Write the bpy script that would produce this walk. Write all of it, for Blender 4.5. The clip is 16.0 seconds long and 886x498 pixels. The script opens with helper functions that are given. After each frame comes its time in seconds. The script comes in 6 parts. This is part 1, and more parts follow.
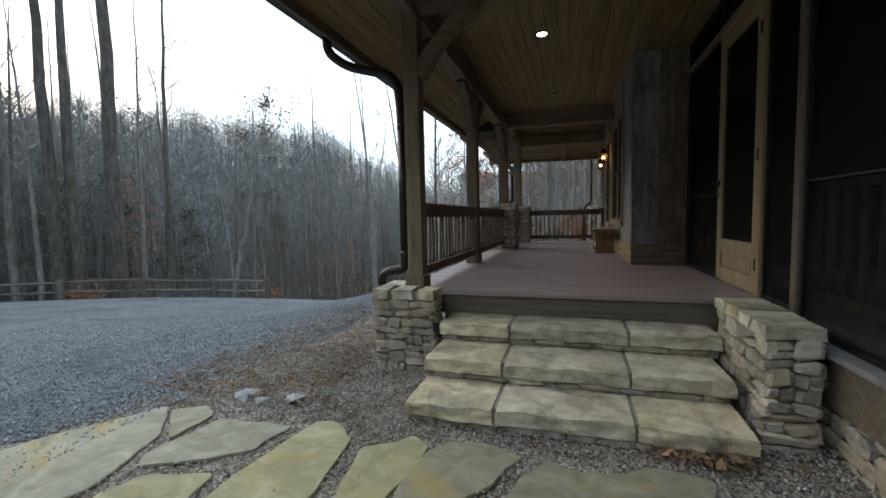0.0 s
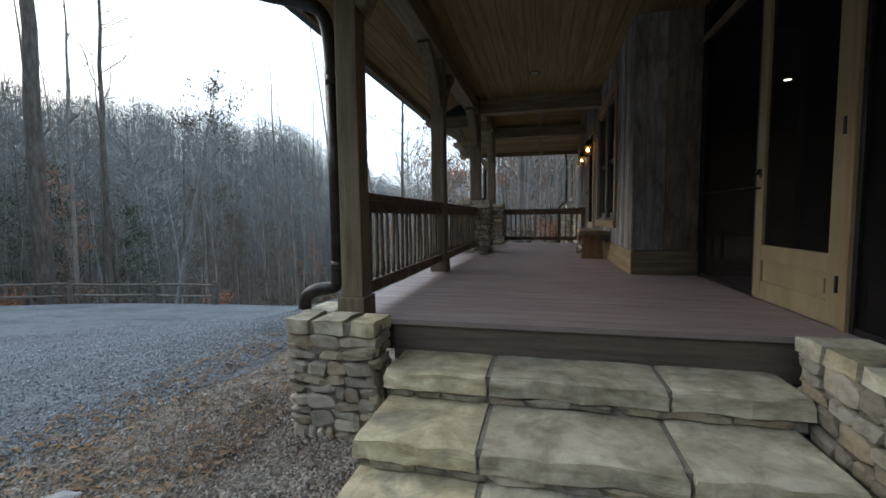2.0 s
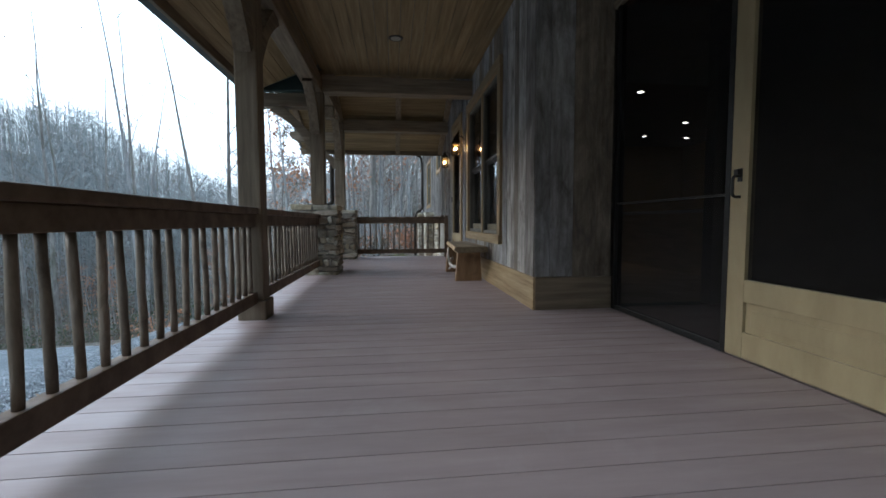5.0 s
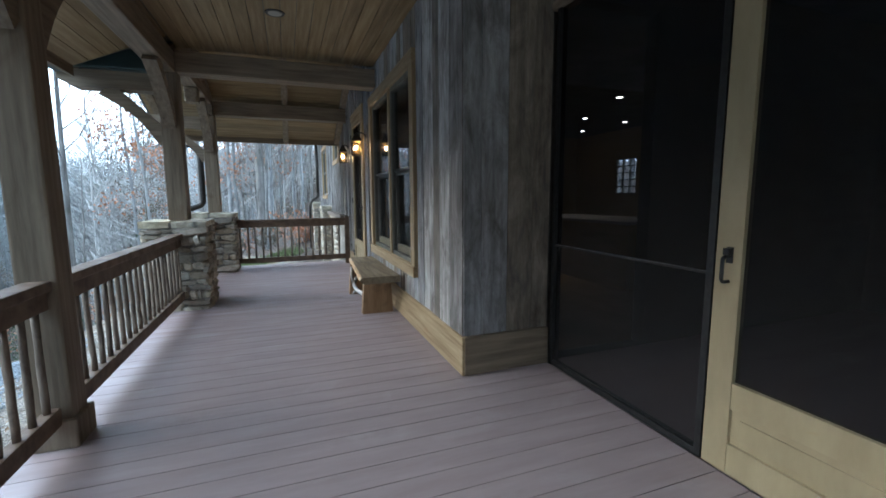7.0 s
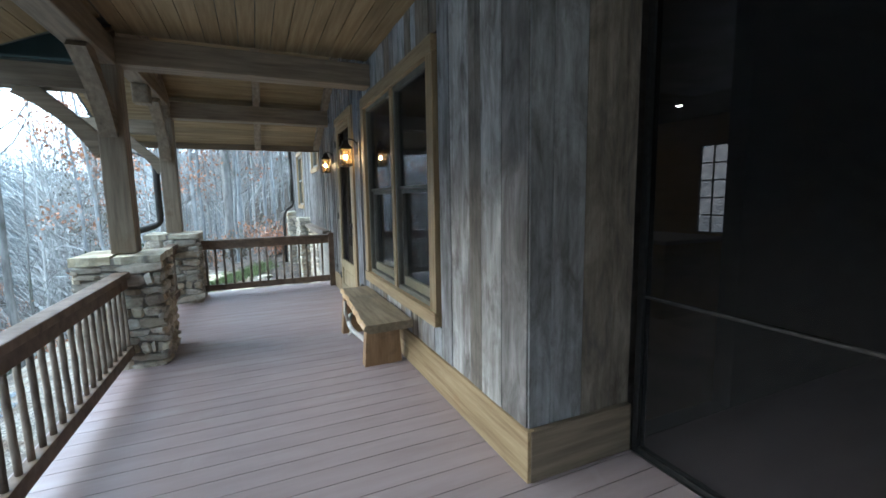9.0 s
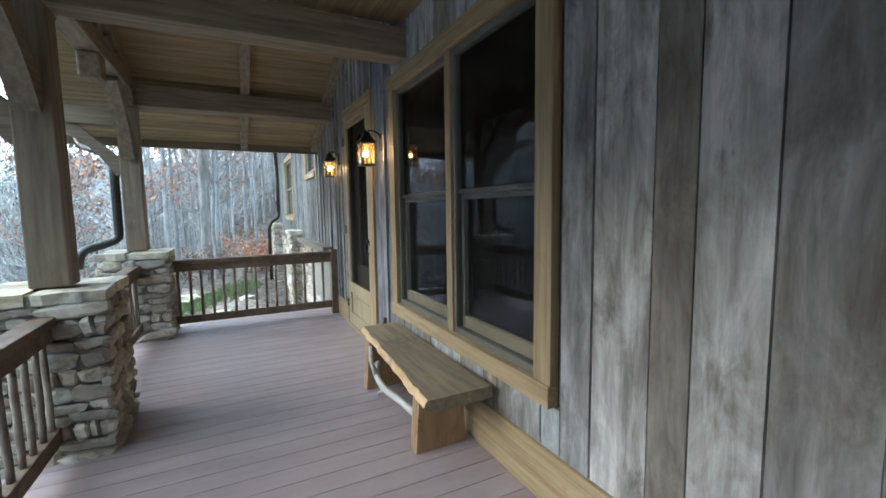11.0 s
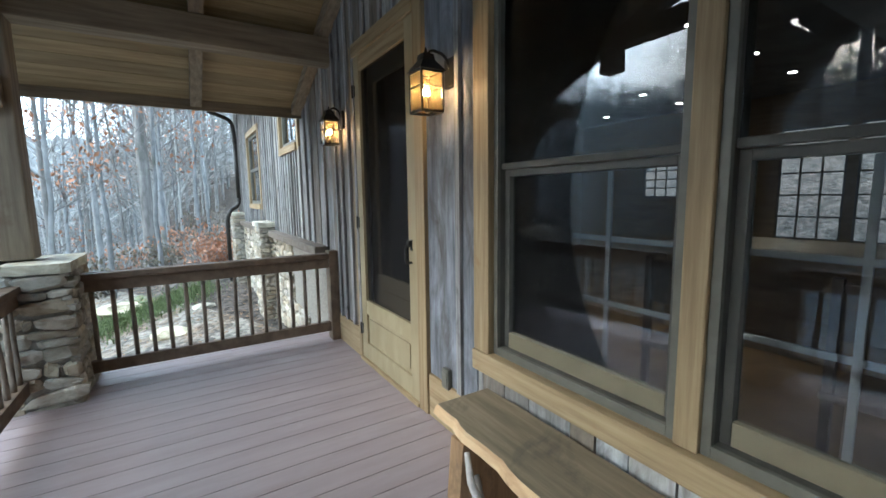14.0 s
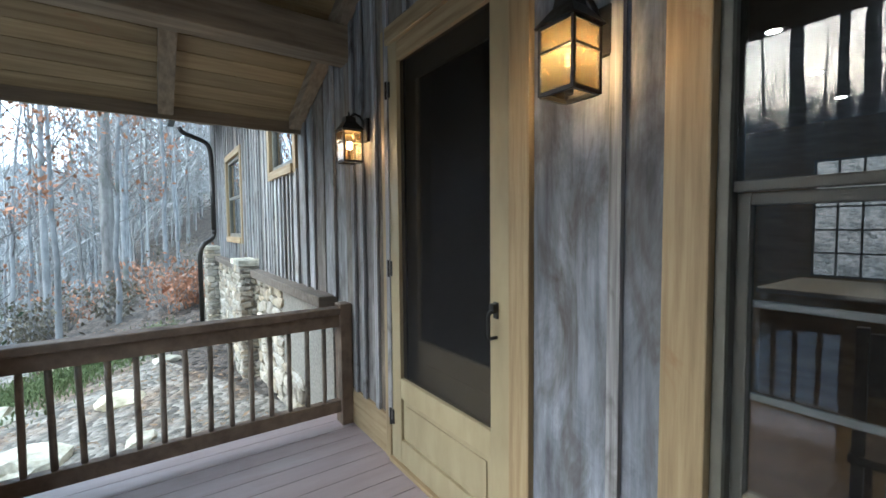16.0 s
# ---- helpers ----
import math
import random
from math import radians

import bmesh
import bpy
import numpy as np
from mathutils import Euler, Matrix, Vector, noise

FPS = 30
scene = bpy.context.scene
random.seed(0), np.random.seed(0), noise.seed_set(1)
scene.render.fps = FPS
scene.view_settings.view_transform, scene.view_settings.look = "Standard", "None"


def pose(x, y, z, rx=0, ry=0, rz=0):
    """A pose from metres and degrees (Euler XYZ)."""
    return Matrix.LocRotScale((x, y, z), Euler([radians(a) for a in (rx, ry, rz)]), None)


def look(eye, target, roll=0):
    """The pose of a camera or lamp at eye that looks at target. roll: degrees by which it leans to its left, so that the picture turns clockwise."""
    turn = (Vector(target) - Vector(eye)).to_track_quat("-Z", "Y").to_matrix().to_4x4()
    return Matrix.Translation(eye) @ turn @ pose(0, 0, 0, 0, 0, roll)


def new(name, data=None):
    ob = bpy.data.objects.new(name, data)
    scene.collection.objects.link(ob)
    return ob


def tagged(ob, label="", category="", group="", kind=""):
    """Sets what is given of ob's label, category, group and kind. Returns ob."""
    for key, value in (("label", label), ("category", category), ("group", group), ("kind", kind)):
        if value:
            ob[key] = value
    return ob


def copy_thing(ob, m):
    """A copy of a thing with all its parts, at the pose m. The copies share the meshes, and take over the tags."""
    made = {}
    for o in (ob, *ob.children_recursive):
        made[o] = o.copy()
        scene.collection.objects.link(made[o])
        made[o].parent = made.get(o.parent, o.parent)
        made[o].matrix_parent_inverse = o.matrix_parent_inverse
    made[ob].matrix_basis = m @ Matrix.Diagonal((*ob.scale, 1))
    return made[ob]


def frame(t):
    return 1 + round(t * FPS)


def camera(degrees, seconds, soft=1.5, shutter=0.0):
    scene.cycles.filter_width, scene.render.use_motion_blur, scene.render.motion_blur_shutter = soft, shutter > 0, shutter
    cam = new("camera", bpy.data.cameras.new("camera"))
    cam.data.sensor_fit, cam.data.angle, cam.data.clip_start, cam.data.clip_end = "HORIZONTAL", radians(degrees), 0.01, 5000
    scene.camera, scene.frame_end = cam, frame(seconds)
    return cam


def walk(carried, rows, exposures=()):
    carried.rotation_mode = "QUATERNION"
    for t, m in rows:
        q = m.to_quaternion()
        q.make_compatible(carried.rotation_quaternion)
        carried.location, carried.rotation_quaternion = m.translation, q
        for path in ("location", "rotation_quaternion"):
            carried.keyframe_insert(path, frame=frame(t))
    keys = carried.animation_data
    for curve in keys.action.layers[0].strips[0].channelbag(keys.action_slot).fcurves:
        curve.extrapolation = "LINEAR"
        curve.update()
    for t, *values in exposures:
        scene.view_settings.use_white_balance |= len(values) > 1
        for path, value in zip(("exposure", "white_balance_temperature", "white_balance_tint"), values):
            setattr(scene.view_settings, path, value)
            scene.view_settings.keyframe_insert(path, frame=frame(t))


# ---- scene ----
cam = camera(92.7, 16.0, soft=1.6)
PATH = [
    (0, (0.167, 0.319, 1.367), (-0.426, 2.224, 1.222), -1.2),
    (0.5, (0.098, 0.604, 1.354), (-0.454, 2.521, 1.204), -0.9),
    (1, (0.066, 0.907, 1.347), (-0.47, 2.827, 1.193), -1.0),
    (1.5, (0.046, 1.228, 1.365), (-0.473, 3.154, 1.218), -0.8),
    (2, (-0.058, 1.526, 1.344), (-0.517, 3.467, 1.195), -0.7),
    (2.5, (-0.16, 1.818, 1.358), (-0.598, 3.765, 1.225), -0.8),
    (3, (-0.174, 2.169, 1.357), (-0.58, 4.124, 1.251), -1.0),
    (3.5, (-0.196, 2.472, 1.346), (-0.537, 4.439, 1.233), -0.7),
    (4, (-0.246, 2.753, 1.349), (-0.413, 4.742, 1.227), -0.5),
    (4.5, (-0.275, 2.983, 1.354), (-0.29, 4.979, 1.226), -0.3),
    (5, (-0.244, 3.267, 1.414), (-0.011, 5.249, 1.286), -0.2),
    (5.2, (-0.224, 3.363, 1.448), (0.048, 5.34, 1.315), 0.4),
    (7.3, (-0.178, 4.165, 1.935), (0.555, 6.008, 1.678), -0.8),
    (7.5, (-0.215, 4.221, 1.924), (0.541, 6.056, 1.673), -1.0),
    (8, (-0.239, 4.464, 1.979), (0.557, 6.283, 1.746), -0.7),
    (8.5, (-0.264, 4.751, 2.107), (0.55, 6.559, 1.849), -1.0),
    (9, (-0.246, 5.038, 2.108), (0.557, 6.854, 1.862), -1.0),
    (9.2, (-0.211, 5.182, 2.135), (0.637, 6.979, 1.912), -1.5),
    (11.3, (-0.376, 6.518, 2.078), (0.523, 8.295, 1.887), -0.7),
    (11.5, (-0.393, 6.644, 2.074), (0.526, 8.409, 1.874), -0.8),
    (12, (-0.445, 6.935, 2.077), (0.505, 8.68, 1.85), -0.8),
    (12.5, (-0.384, 7.259, 2.061), (0.586, 8.992, 1.828), -1.0),
    (13, (-0.348, 7.549, 2.056), (0.65, 9.27, 1.844), -0.7),
    (13.5, (-0.379, 7.859, 2.069), (0.678, 9.541, 1.84), -0.7),
    (14, (-0.348, 8.142, 2.06), (0.698, 9.828, 1.809), -0.8),
    (14.5, (-0.267, 8.452, 2.09), (0.796, 10.134, 1.887), -0.8),
    (15, (-0.275, 8.735, 2.103), (0.866, 10.371, 1.95), -0.7),
    (15.5, (-0.311, 8.986, 2.11), (0.819, 10.631, 1.978), -0.6),
    (16, (-0.272, 9.249, 2.097), (0.872, 10.886, 1.99), -0.5),
]
EXPOSURES = [(0.0, 0.24, 6500, 13), (2.0, 0.3, 6300, 13), (3.0, 0.44, 6300, 13), (4.0, 0.68, 6100, 11), (5.0, 1.02, 5800, 9), (7.5, 1.9, 5400, 6), (9.0, 2.13, 5400, 4), (12.0, 2.14, 5600, 5), (14.0, 2.06, 5600, 5), (16.0, 2.04, 5550, 6)]
walk(cam, [(t, look(eye, target, roll)) for t, eye, target, roll in PATH], EXPOSURES)

# ---- world and lights ----
world = bpy.data.worlds.new("overcast_dusk")
scene.world = world
world.use_nodes = True
wn = world.node_tree.nodes
wl = world.node_tree.links
wn.clear()
w_out = wn.new("ShaderNodeOutputWorld")
w_add = wn.new("ShaderNodeAddShader")
w_sky = wn.new("ShaderNodeBackground")
w_cloud = wn.new("ShaderNodeBackground")
w_tex = wn.new("ShaderNodeTexSky")
w_tex.sky_type = "NISHITA"
w_tex.sun_disc = False
w_tex.sun_elevation = radians(14)
w_tex.sun_rotation = radians(281)
w_tex.dust_density = 4.0
w_sky.inputs["Strength"].default_value = 0.06
w_cloud.inputs["Color"].default_value = (0.76, 0.90, 1.0, 1)
w_cloud.inputs["Strength"].default_value = 1.4
wl.new(w_tex.outputs[0], w_sky.inputs["Color"])
wl.new(w_sky.outputs[0], w_add.inputs[0])
wl.new(w_cloud.outputs[0], w_add.inputs[1])
wl.new(w_add.outputs[0], w_out.inputs["Surface"])

sun_data = bpy.data.lights.new("sun", "SUN")
sun_data.energy, sun_data.angle, sun_data.color = 0.5, radians(25), (1.0, 0.95, 0.88)
sun = new("sun", sun_data)
sun.matrix_world = look((-40, 14, 30), (0, 6, 0))

DECK = 0.672
CEIL = 3.53
WALL = 0.93


def lamp(name, kind, at, energy, color, size=0.05, aim=None):
    data = bpy.data.lights.new(name, kind)
    data.energy, data.color = energy, color
    if kind == "SPOT":
        data.spot_size, data.spot_blend, data.shadow_soft_size = radians(110), 0.8, size
    elif kind == "POINT":
        data.shadow_soft_size = size
    ob = new(name, data)
    ob.matrix_world = look(at, aim or (at[0], at[1] + 0.001, at[2] - 1))
    return ob


# ---- materials ----
def nodes_of(name):
    m = bpy.data.materials.new(name)
    m.use_nodes = True
    nt = m.node_tree
    return m, nt, nt.nodes["Principled BSDF"]


def ramp(nt, fac, stops):
    r = nt.nodes.new("ShaderNodeValToRGB")
    el = r.color_ramp.elements
    while len(el) < len(stops):
        el.new(0.5)
    for e, (p, c) in zip(el, stops):
        e.position, e.color = p, (*c, 1)
    nt.links.new(fac, r.inputs[0])
    return r.outputs[0]


def mixc(nt, fac, a, b, mode="MIX"):
    n = nt.nodes.new("ShaderNodeMix")
    n.data_type, n.blend_type = "RGBA", mode
    for sock, v in ((n.inputs[0], fac), (n.inputs[6], a), (n.inputs[7], b)):
        if isinstance(v, (int, float)):
            sock.default_value = v
        elif isinstance(v, tuple):
            sock.default_value = (*v, 1)
        else:
            nt.links.new(v, sock)
    return n.outputs[2]


def math_node(nt, op, a, b):
    n = nt.nodes.new("ShaderNodeMath")
    n.operation = op
    for sock, v in zip(n.inputs, (a, b)):
        if isinstance(v, (int, float)):
            sock.default_value = v
        else:
            nt.links.new(v, sock)
    return n.outputs[0]


def place(nt, scale, jump=True):
    """World position, moved by a random step for each piece, and scaled."""
    geo = nt.nodes.new("ShaderNodeNewGeometry")
    out = geo.outputs["Position"]
    if jump:
        inf = nt.nodes.new("ShaderNodeObjectInfo")
        step = nt.nodes.new("ShaderNodeVectorMath")
        step.operation = "MULTIPLY_ADD"
        nt.links.new(inf.outputs["Random"], step.inputs[0])
        step.inputs[1].default_value = (37, 23, 51)
        nt.links.new(out, step.inputs[2])
        out = step.outputs[0]
    mp = nt.nodes.new("ShaderNodeVectorMath")
    mp.operation = "MULTIPLY"
    nt.links.new(out, mp.inputs[0])
    mp.inputs[1].default_value = scale
    return mp.outputs[0]


def noise_of(nt, vec, scale=1.0, detail=6.0, rough=0.6, warp=0.0):
    n = nt.nodes.new("ShaderNodeTexNoise")
    n.inputs["Scale"].default_value = scale
    n.inputs["Detail"].default_value = detail
    n.inputs["Roughness"].default_value = rough
    n.inputs["Distortion"].default_value = warp
    nt.links.new(vec, n.inputs["Vector"])
    return n.outputs[0]


def bumped(nt, bsdf, height, strength, dist):
    b = nt.nodes.new("ShaderNodeBump")
    b.inputs["Strength"].default_value = strength
    b.inputs["Distance"].default_value = dist
    nt.links.new(height, b.inputs["Height"])
    nt.links.new(b.outputs[0], bsdf.inputs["Normal"])


def surface(name, stops, scale=(8, 8, 8), stain=None, stain_scale=0.6, stain_at=(0.52, 0.7), rough=(0.6, 0.85), bump=0.3, dist=0.004, vary=0.0, palette=None, warp=0.0, metal=0.0, spec=0.5, island=False, pal_mix=0.75, mottle=None):
    m, nt, p = nodes_of(name)
    vec = place(nt, scale)
    n = noise_of(nt, vec, 1.0, 7.0, 0.62, warp)
    col = ramp(nt, n, stops)
    if island:
        src = nt.nodes.new("ShaderNodeNewGeometry").outputs["Random Per Island"]
    else:
        src = nt.nodes.new("ShaderNodeObjectInfo").outputs["Random"]
    if palette:
        pal = ramp(nt, src, [(i / len(palette), c) for i, c in enumerate(palette)])
        pal.node.color_ramp.interpolation = "CONSTANT"
        col = mixc(nt, pal_mix, col, pal, "MULTIPLY")
    if mottle:
        mo = noise_of(nt, place(nt, mottle), 1.0, 6.0, 0.7, 0.5)
        col = mixc(nt, 1.0, col, ramp(nt, mo, [(0.32, (0.50, 0.47, 0.44)), (0.5, (0.92, 0.92, 0.92)), (0.66, (1.32, 1.34, 1.37))]), "MULTIPLY")
    if stain:
        s = noise_of(nt, place(nt, stain_scale if isinstance(stain_scale, tuple) else (stain_scale,) * 3), 1.0, 5.0, 0.65, 0.8)
        col = mixc(nt, ramp(nt, s, [(stain_at[0], (0, 0, 0)), (stain_at[1], (1, 1, 1))]), col, stain)
    if vary:
        fac = math_node(nt, "MULTIPLY_ADD", src, 2 * vary)
        fac.node.inputs[2].default_value = 1 - vary
        hsv = nt.nodes.new("ShaderNodeHueSaturation")
        nt.links.new(fac, hsv.inputs["Value"])
        nt.links.new(col, hsv.inputs["Color"])
        col = hsv.outputs[0]
    nt.links.new(col, p.inputs["Base Color"])
    nt.links.new(ramp(nt, n, [(0.3, (rough[1],) * 3), (0.7, (rough[0],) * 3)]), p.inputs["Roughness"])
    p.inputs["Metallic"].default_value = metal
    p.inputs["Specular IOR Level"].default_value = spec
    if bump:
        bumped(nt, p, n, bump, dist)
    return m


pine = [(0.3, (0.25, 0.175, 0.09)), (0.5, (0.35, 0.255, 0.138)), (0.7, (0.44, 0.335, 0.19))]
timber = [(0.3, (0.115, 0.084, 0.053)), (0.5, (0.178, 0.134, 0.087)), (0.72, (0.245, 0.188, 0.124))]
M_POST = surface("oak_post", timber, (26, 26, 1.8), (0.12, 0.075, 0.04), 2.2, (0.6, 0.8), (0.6, 0.8), 0.25, 0.003, 0.12)
M_BEAM_X = surface("beam_across", timber, (1.8, 26, 26), (0.13, 0.08, 0.045), 2.0, (0.6, 0.8), (0.6, 0.8), 0.25, 0.003, 0.1)
M_BEAM_Y = surface("beam_along", timber, (26, 1.8, 26), (0.13, 0.08, 0.045), 2.0, (0.6, 0.8), (0.6, 0.8), 0.25, 0.003, 0.1)
soffit_pine = [(0.3, (0.155, 0.10, 0.043)), (0.5, (0.215, 0.148, 0.068)), (0.7, (0.28, 0.202, 0.10))]
M_CEIL_Y = surface("ceiling_pine_along", soffit_pine, (22, 1.3, 22), (0.22, 0.12, 0.05), 4.0, (0.66, 0.76), (0.5, 0.7), 0.15, 0.002, 0.14, island=True)
M_CEIL_X = surface("ceiling_pine_across", soffit_pine, (1.3, 22, 22), (0.22, 0.12, 0.05), 4.0, (0.66, 0.76), (0.5, 0.7), 0.15, 0.002, 0.14, island=True)
trim_pine = [(0.3, (0.205, 0.138, 0.068)), (0.5, (0.29, 0.205, 0.105)), (0.7, (0.37, 0.275, 0.15))]
M_TRIM_Z = surface("pine_trim_upright", trim_pine, (30, 30, 1.6), (0.26, 0.15, 0.065), 3.5, (0.62, 0.76), (0.5, 0.7), 0.15, 0.002, 0.08)
M_TRIM_Y = surface("pine_trim_level", trim_pine, (30, 1.6, 30), (0.26, 0.15, 0.065), 3.0, (0.62, 0.76), (0.5, 0.7), 0.15, 0.002, 0.08)
M_DOOR = surface("pine_door", [(0.3, (0.27, 0.21, 0.115)), (0.7, (0.36, 0.29, 0.165))], (6, 6, 2.0), (0.32, 0.21, 0.09), 3.0, (0.64, 0.8), (0.4, 0.6), 0.1, 0.002, 0.06)
M_RAIL = surface("dark_rail_wood", [(0.3, (0.085, 0.055, 0.035)), (0.7, (0.18, 0.12, 0.075))], (9, 9, 9), None, rough=(0.55, 0.75), bump=0.2, dist=0.002, vary=0.1)
M_STICK = surface("branch_baluster", [(0.3, (0.12, 0.088, 0.062)), (0.7, (0.26, 0.205, 0.15))], (30, 30, 6), (0.09, 0.065, 0.045), 5.0, (0.52, 0.7), (0.6, 0.85), 0.5, 0.003, 0.25)
M_BARN = surface("weathered_barn_wood", [(0.25, (0.40, 0.385, 0.37)), (0.42, (0.64, 0.63, 0.62)), (0.58, (0.80, 0.79, 0.78)), (0.75, (0.95, 0.94, 0.93))], (24, 24, 1.7), (0.10, 0.085, 0.072), (8.0, 8.0, 2.4), (0.54, 0.74), (0.7, 0.95), 0.6, 0.004, 0.16,
                 palette=[(0.38, 0.372, 0.36), (0.28, 0.243, 0.20), (0.52, 0.52, 0.515), (0.29, 0.24, 0.18), (0.36, 0.362, 0.36), (0.27, 0.25, 0.23), (0.47, 0.45, 0.42), (0.34, 0.33, 0.32)], warp=0.35, pal_mix=1.0, mottle=(6.5, 6.5, 2.6))
# Darker, blue-grey boards for the strip between window and door.
M_DARKBARN = surface("dark_grey_barn_board", [(0.25, (0.30, 0.30, 0.30)), (0.45, (0.62, 0.63, 0.65)), (0.6, (0.82, 0.83, 0.85)), (0.75, (1.0, 1.0, 1.0))], (20, 20, 1.4), (0.075, 0.065, 0.055), (6.0, 6.0, 1.8), (0.50, 0.70), (0.7, 0.95), 0.6, 0.004, 0.1, palette=[(0.29, 0.30, 0.325), (0.25, 0.255, 0.27)], warp=0.35, pal_mix=1.0, mottle=(5, 5, 2.2))
M_BATTEN = surface("weathered_batten", [(0.3, (0.13, 0.12, 0.115)), (0.7, (0.36, 0.35, 0.34))], (60, 60, 1.8), (0.08, 0.07, 0.06), 3.0, (0.55, 0.75), (0.7, 0.95), 0.4, 0.003, 0.3)
M_DECK = surface("composite_decking", [(0.3, (0.275, 0.211, 0.203)), (0.5, (0.30, 0.233, 0.225)), (0.7, (0.328, 0.258, 0.25))], (1.5, 9, 9), (0.37, 0.32, 0.315), 1.3, (0.58, 0.85), (0.42, 0.62), 0.12, 0.0015, 0.035)
M_FASCIA = surface("grey_brown_skirt_board", [(0.3, (0.095, 0.074, 0.055)), (0.7, (0.175, 0.14, 0.105))], (2, 30, 30), (0.10, 0.08, 0.06), 2.0, (0.55, 0.75), (0.6, 0.8), 0.15, 0.002, 0.05)
M_STONE = surface("ledge_stone", [(0.28, (0.55, 0.50, 0.44)), (0.5, (0.85, 0.81, 0.74)), (0.72, (1.0, 0.97, 0.92))], (14, 14, 22), (0.13, 0.12, 0.105), 7.0, (0.56, 0.72), (0.7, 0.92), 0.8, 0.012, 0.18,
                  palette=[(0.43, 0.395, 0.33), (0.35, 0.305, 0.24), (0.47, 0.44, 0.385), (0.33, 0.305, 0.265), (0.42, 0.365, 0.28), (0.41, 0.39, 0.35), (0.51, 0.47, 0.40)], pal_mix=1.0)
M_SLAB = surface("sandstone_slab", [(0.25, (0.36, 0.315, 0.225)), (0.42, (0.49, 0.44, 0.33)), (0.58, (0.58, 0.535, 0.42)), (0.8, (0.68, 0.645, 0.54))], (7, 7, 16), (0.19, 0.18, 0.145), 2.2, (0.54, 0.70), (0.6, 0.85), 0.7, 0.010, 0.1, warp=0.35, palette=[(1.0, 0.98, 0.93), (0.86, 0.85, 0.82), (1.0, 0.93, 0.78), (0.92, 0.92, 0.9)], pal_mix=0.85, mottle=(3.2, 3.2, 5))
M_FLAG = surface("flagstone", [(0.25, (0.19, 0.185, 0.135)), (0.5, (0.28, 0.27, 0.195)), (0.7, (0.38, 0.365, 0.275))], (5, 5, 5), (0.33, 0.25, 0.085), 1.9, (0.56, 0.70), (0.6, 0.85), 0.35, 0.006, 0.12, warp=1.0, palette=[(0.95, 0.95, 0.92), (0.8, 0.79, 0.74), (1.0, 0.93, 0.68), (1.0, 1.0, 0.95)], pal_mix=0.9)
M_MORTAR = surface("mortar", [(0.3, (0.16, 0.145, 0.12)), (0.7, (0.29, 0.265, 0.225))], (40, 40, 40), rough=(0.8, 0.95), bump=0.5, dist=0.004)
M_METAL = surface("dark_bronze_metal", [(0.3, (0.030, 0.027, 0.024)), (0.7, (0.06, 0.053, 0.046))], (20, 20, 20), rough=(0.3, 0.5), bump=0.05, dist=0.001, metal=0.6)
M_BLACK = surface("black_hardware", [(0.3, (0.012, 0.012, 0.012)), (0.7, (0.03, 0.028, 0.026))], (30, 30, 30), rough=(0.35, 0.5), bump=0.05, dist=0.001, metal=0.4)
M_CLAD = surface("taupe_window_cladding", [(0.3, (0.095, 0.089, 0.068)), (0.7, (0.135, 0.126, 0.098))], (9, 9, 9), rough=(0.4, 0.55), bump=0.05, dist=0.001)
M_SASH = surface("olive_tan_sash", [(0.3, (0.24, 0.20, 0.115)), (0.7, (0.31, 0.265, 0.16))], (9, 9, 9), rough=(0.4, 0.55), bump=0.05, dist=0.001)
M_MUNTIN = surface("grey_muntin", [(0.3, (0.34, 0.34, 0.32)), (0.7, (0.42, 0.41, 0.39))], (9, 9, 9), rough=(0.5, 0.6), bump=0)
M_GUTTER = surface("dark_green_roof_edge", [(0.3, (0.018, 0.032, 0.030)), (0.7, (0.03, 0.05, 0.046))], (6, 6, 6), rough=(0.35, 0.5), bump=0.03, dist=0.001, metal=0.3)
M_ROOF = surface("roof_metal", [(0.3, (0.04, 0.05, 0.05)), (0.7, (0.07, 0.08, 0.08))], (3, 3, 3), rough=(0.4, 0.6), bump=0.05)
M_BENCH = surface("bench_slab_wood", [(0.3, (0.13, 0.10, 0.065)), (0.5, (0.20, 0.155, 0.095)), (0.72, (0.28, 0.22, 0.14))], (22, 1.8, 22), (0.10, 0.08, 0.055), 3.0, (0.55, 0.72), (0.5, 0.75), 0.3, 0.003)
M_EDGE = surface("peeled_live_edge", [(0.3, (0.36, 0.21, 0.10)), (0.5, (0.52, 0.34, 0.17)), (0.72, (0.64, 0.46, 0.26))], (14, 3, 14), (0.22, 0.12, 0.055), 6.0, (0.6, 0.75), (0.5, 0.75), 0.5, 0.006)
M_LEG = surface("bench_leg_wood", [(0.3, (0.20, 0.115, 0.05)), (0.7, (0.36, 0.22, 0.11))], (24, 24, 2.2), (0.12, 0.07, 0.035), 4.0, (0.55, 0.72), (0.5, 0.75), 0.3, 0.003)
M_ROCK = surface("blue_grey_rock", [(0.3, (0.20, 0.21, 0.215)), (0.7, (0.36, 0.37, 0.375))], (16, 16, 16), (0.16, 0.15, 0.13), 5.0, (0.55, 0.72), (0.7, 0.9), 0.6, 0.008)
M_BRANCH = surface("bleached_branch", [(0.3, (0.36, 0.32, 0.27)), (0.7, (0.62, 0.57, 0.50))], (30, 8, 30), rough=(0.6, 0.8), bump=0.4, dist=0.004)
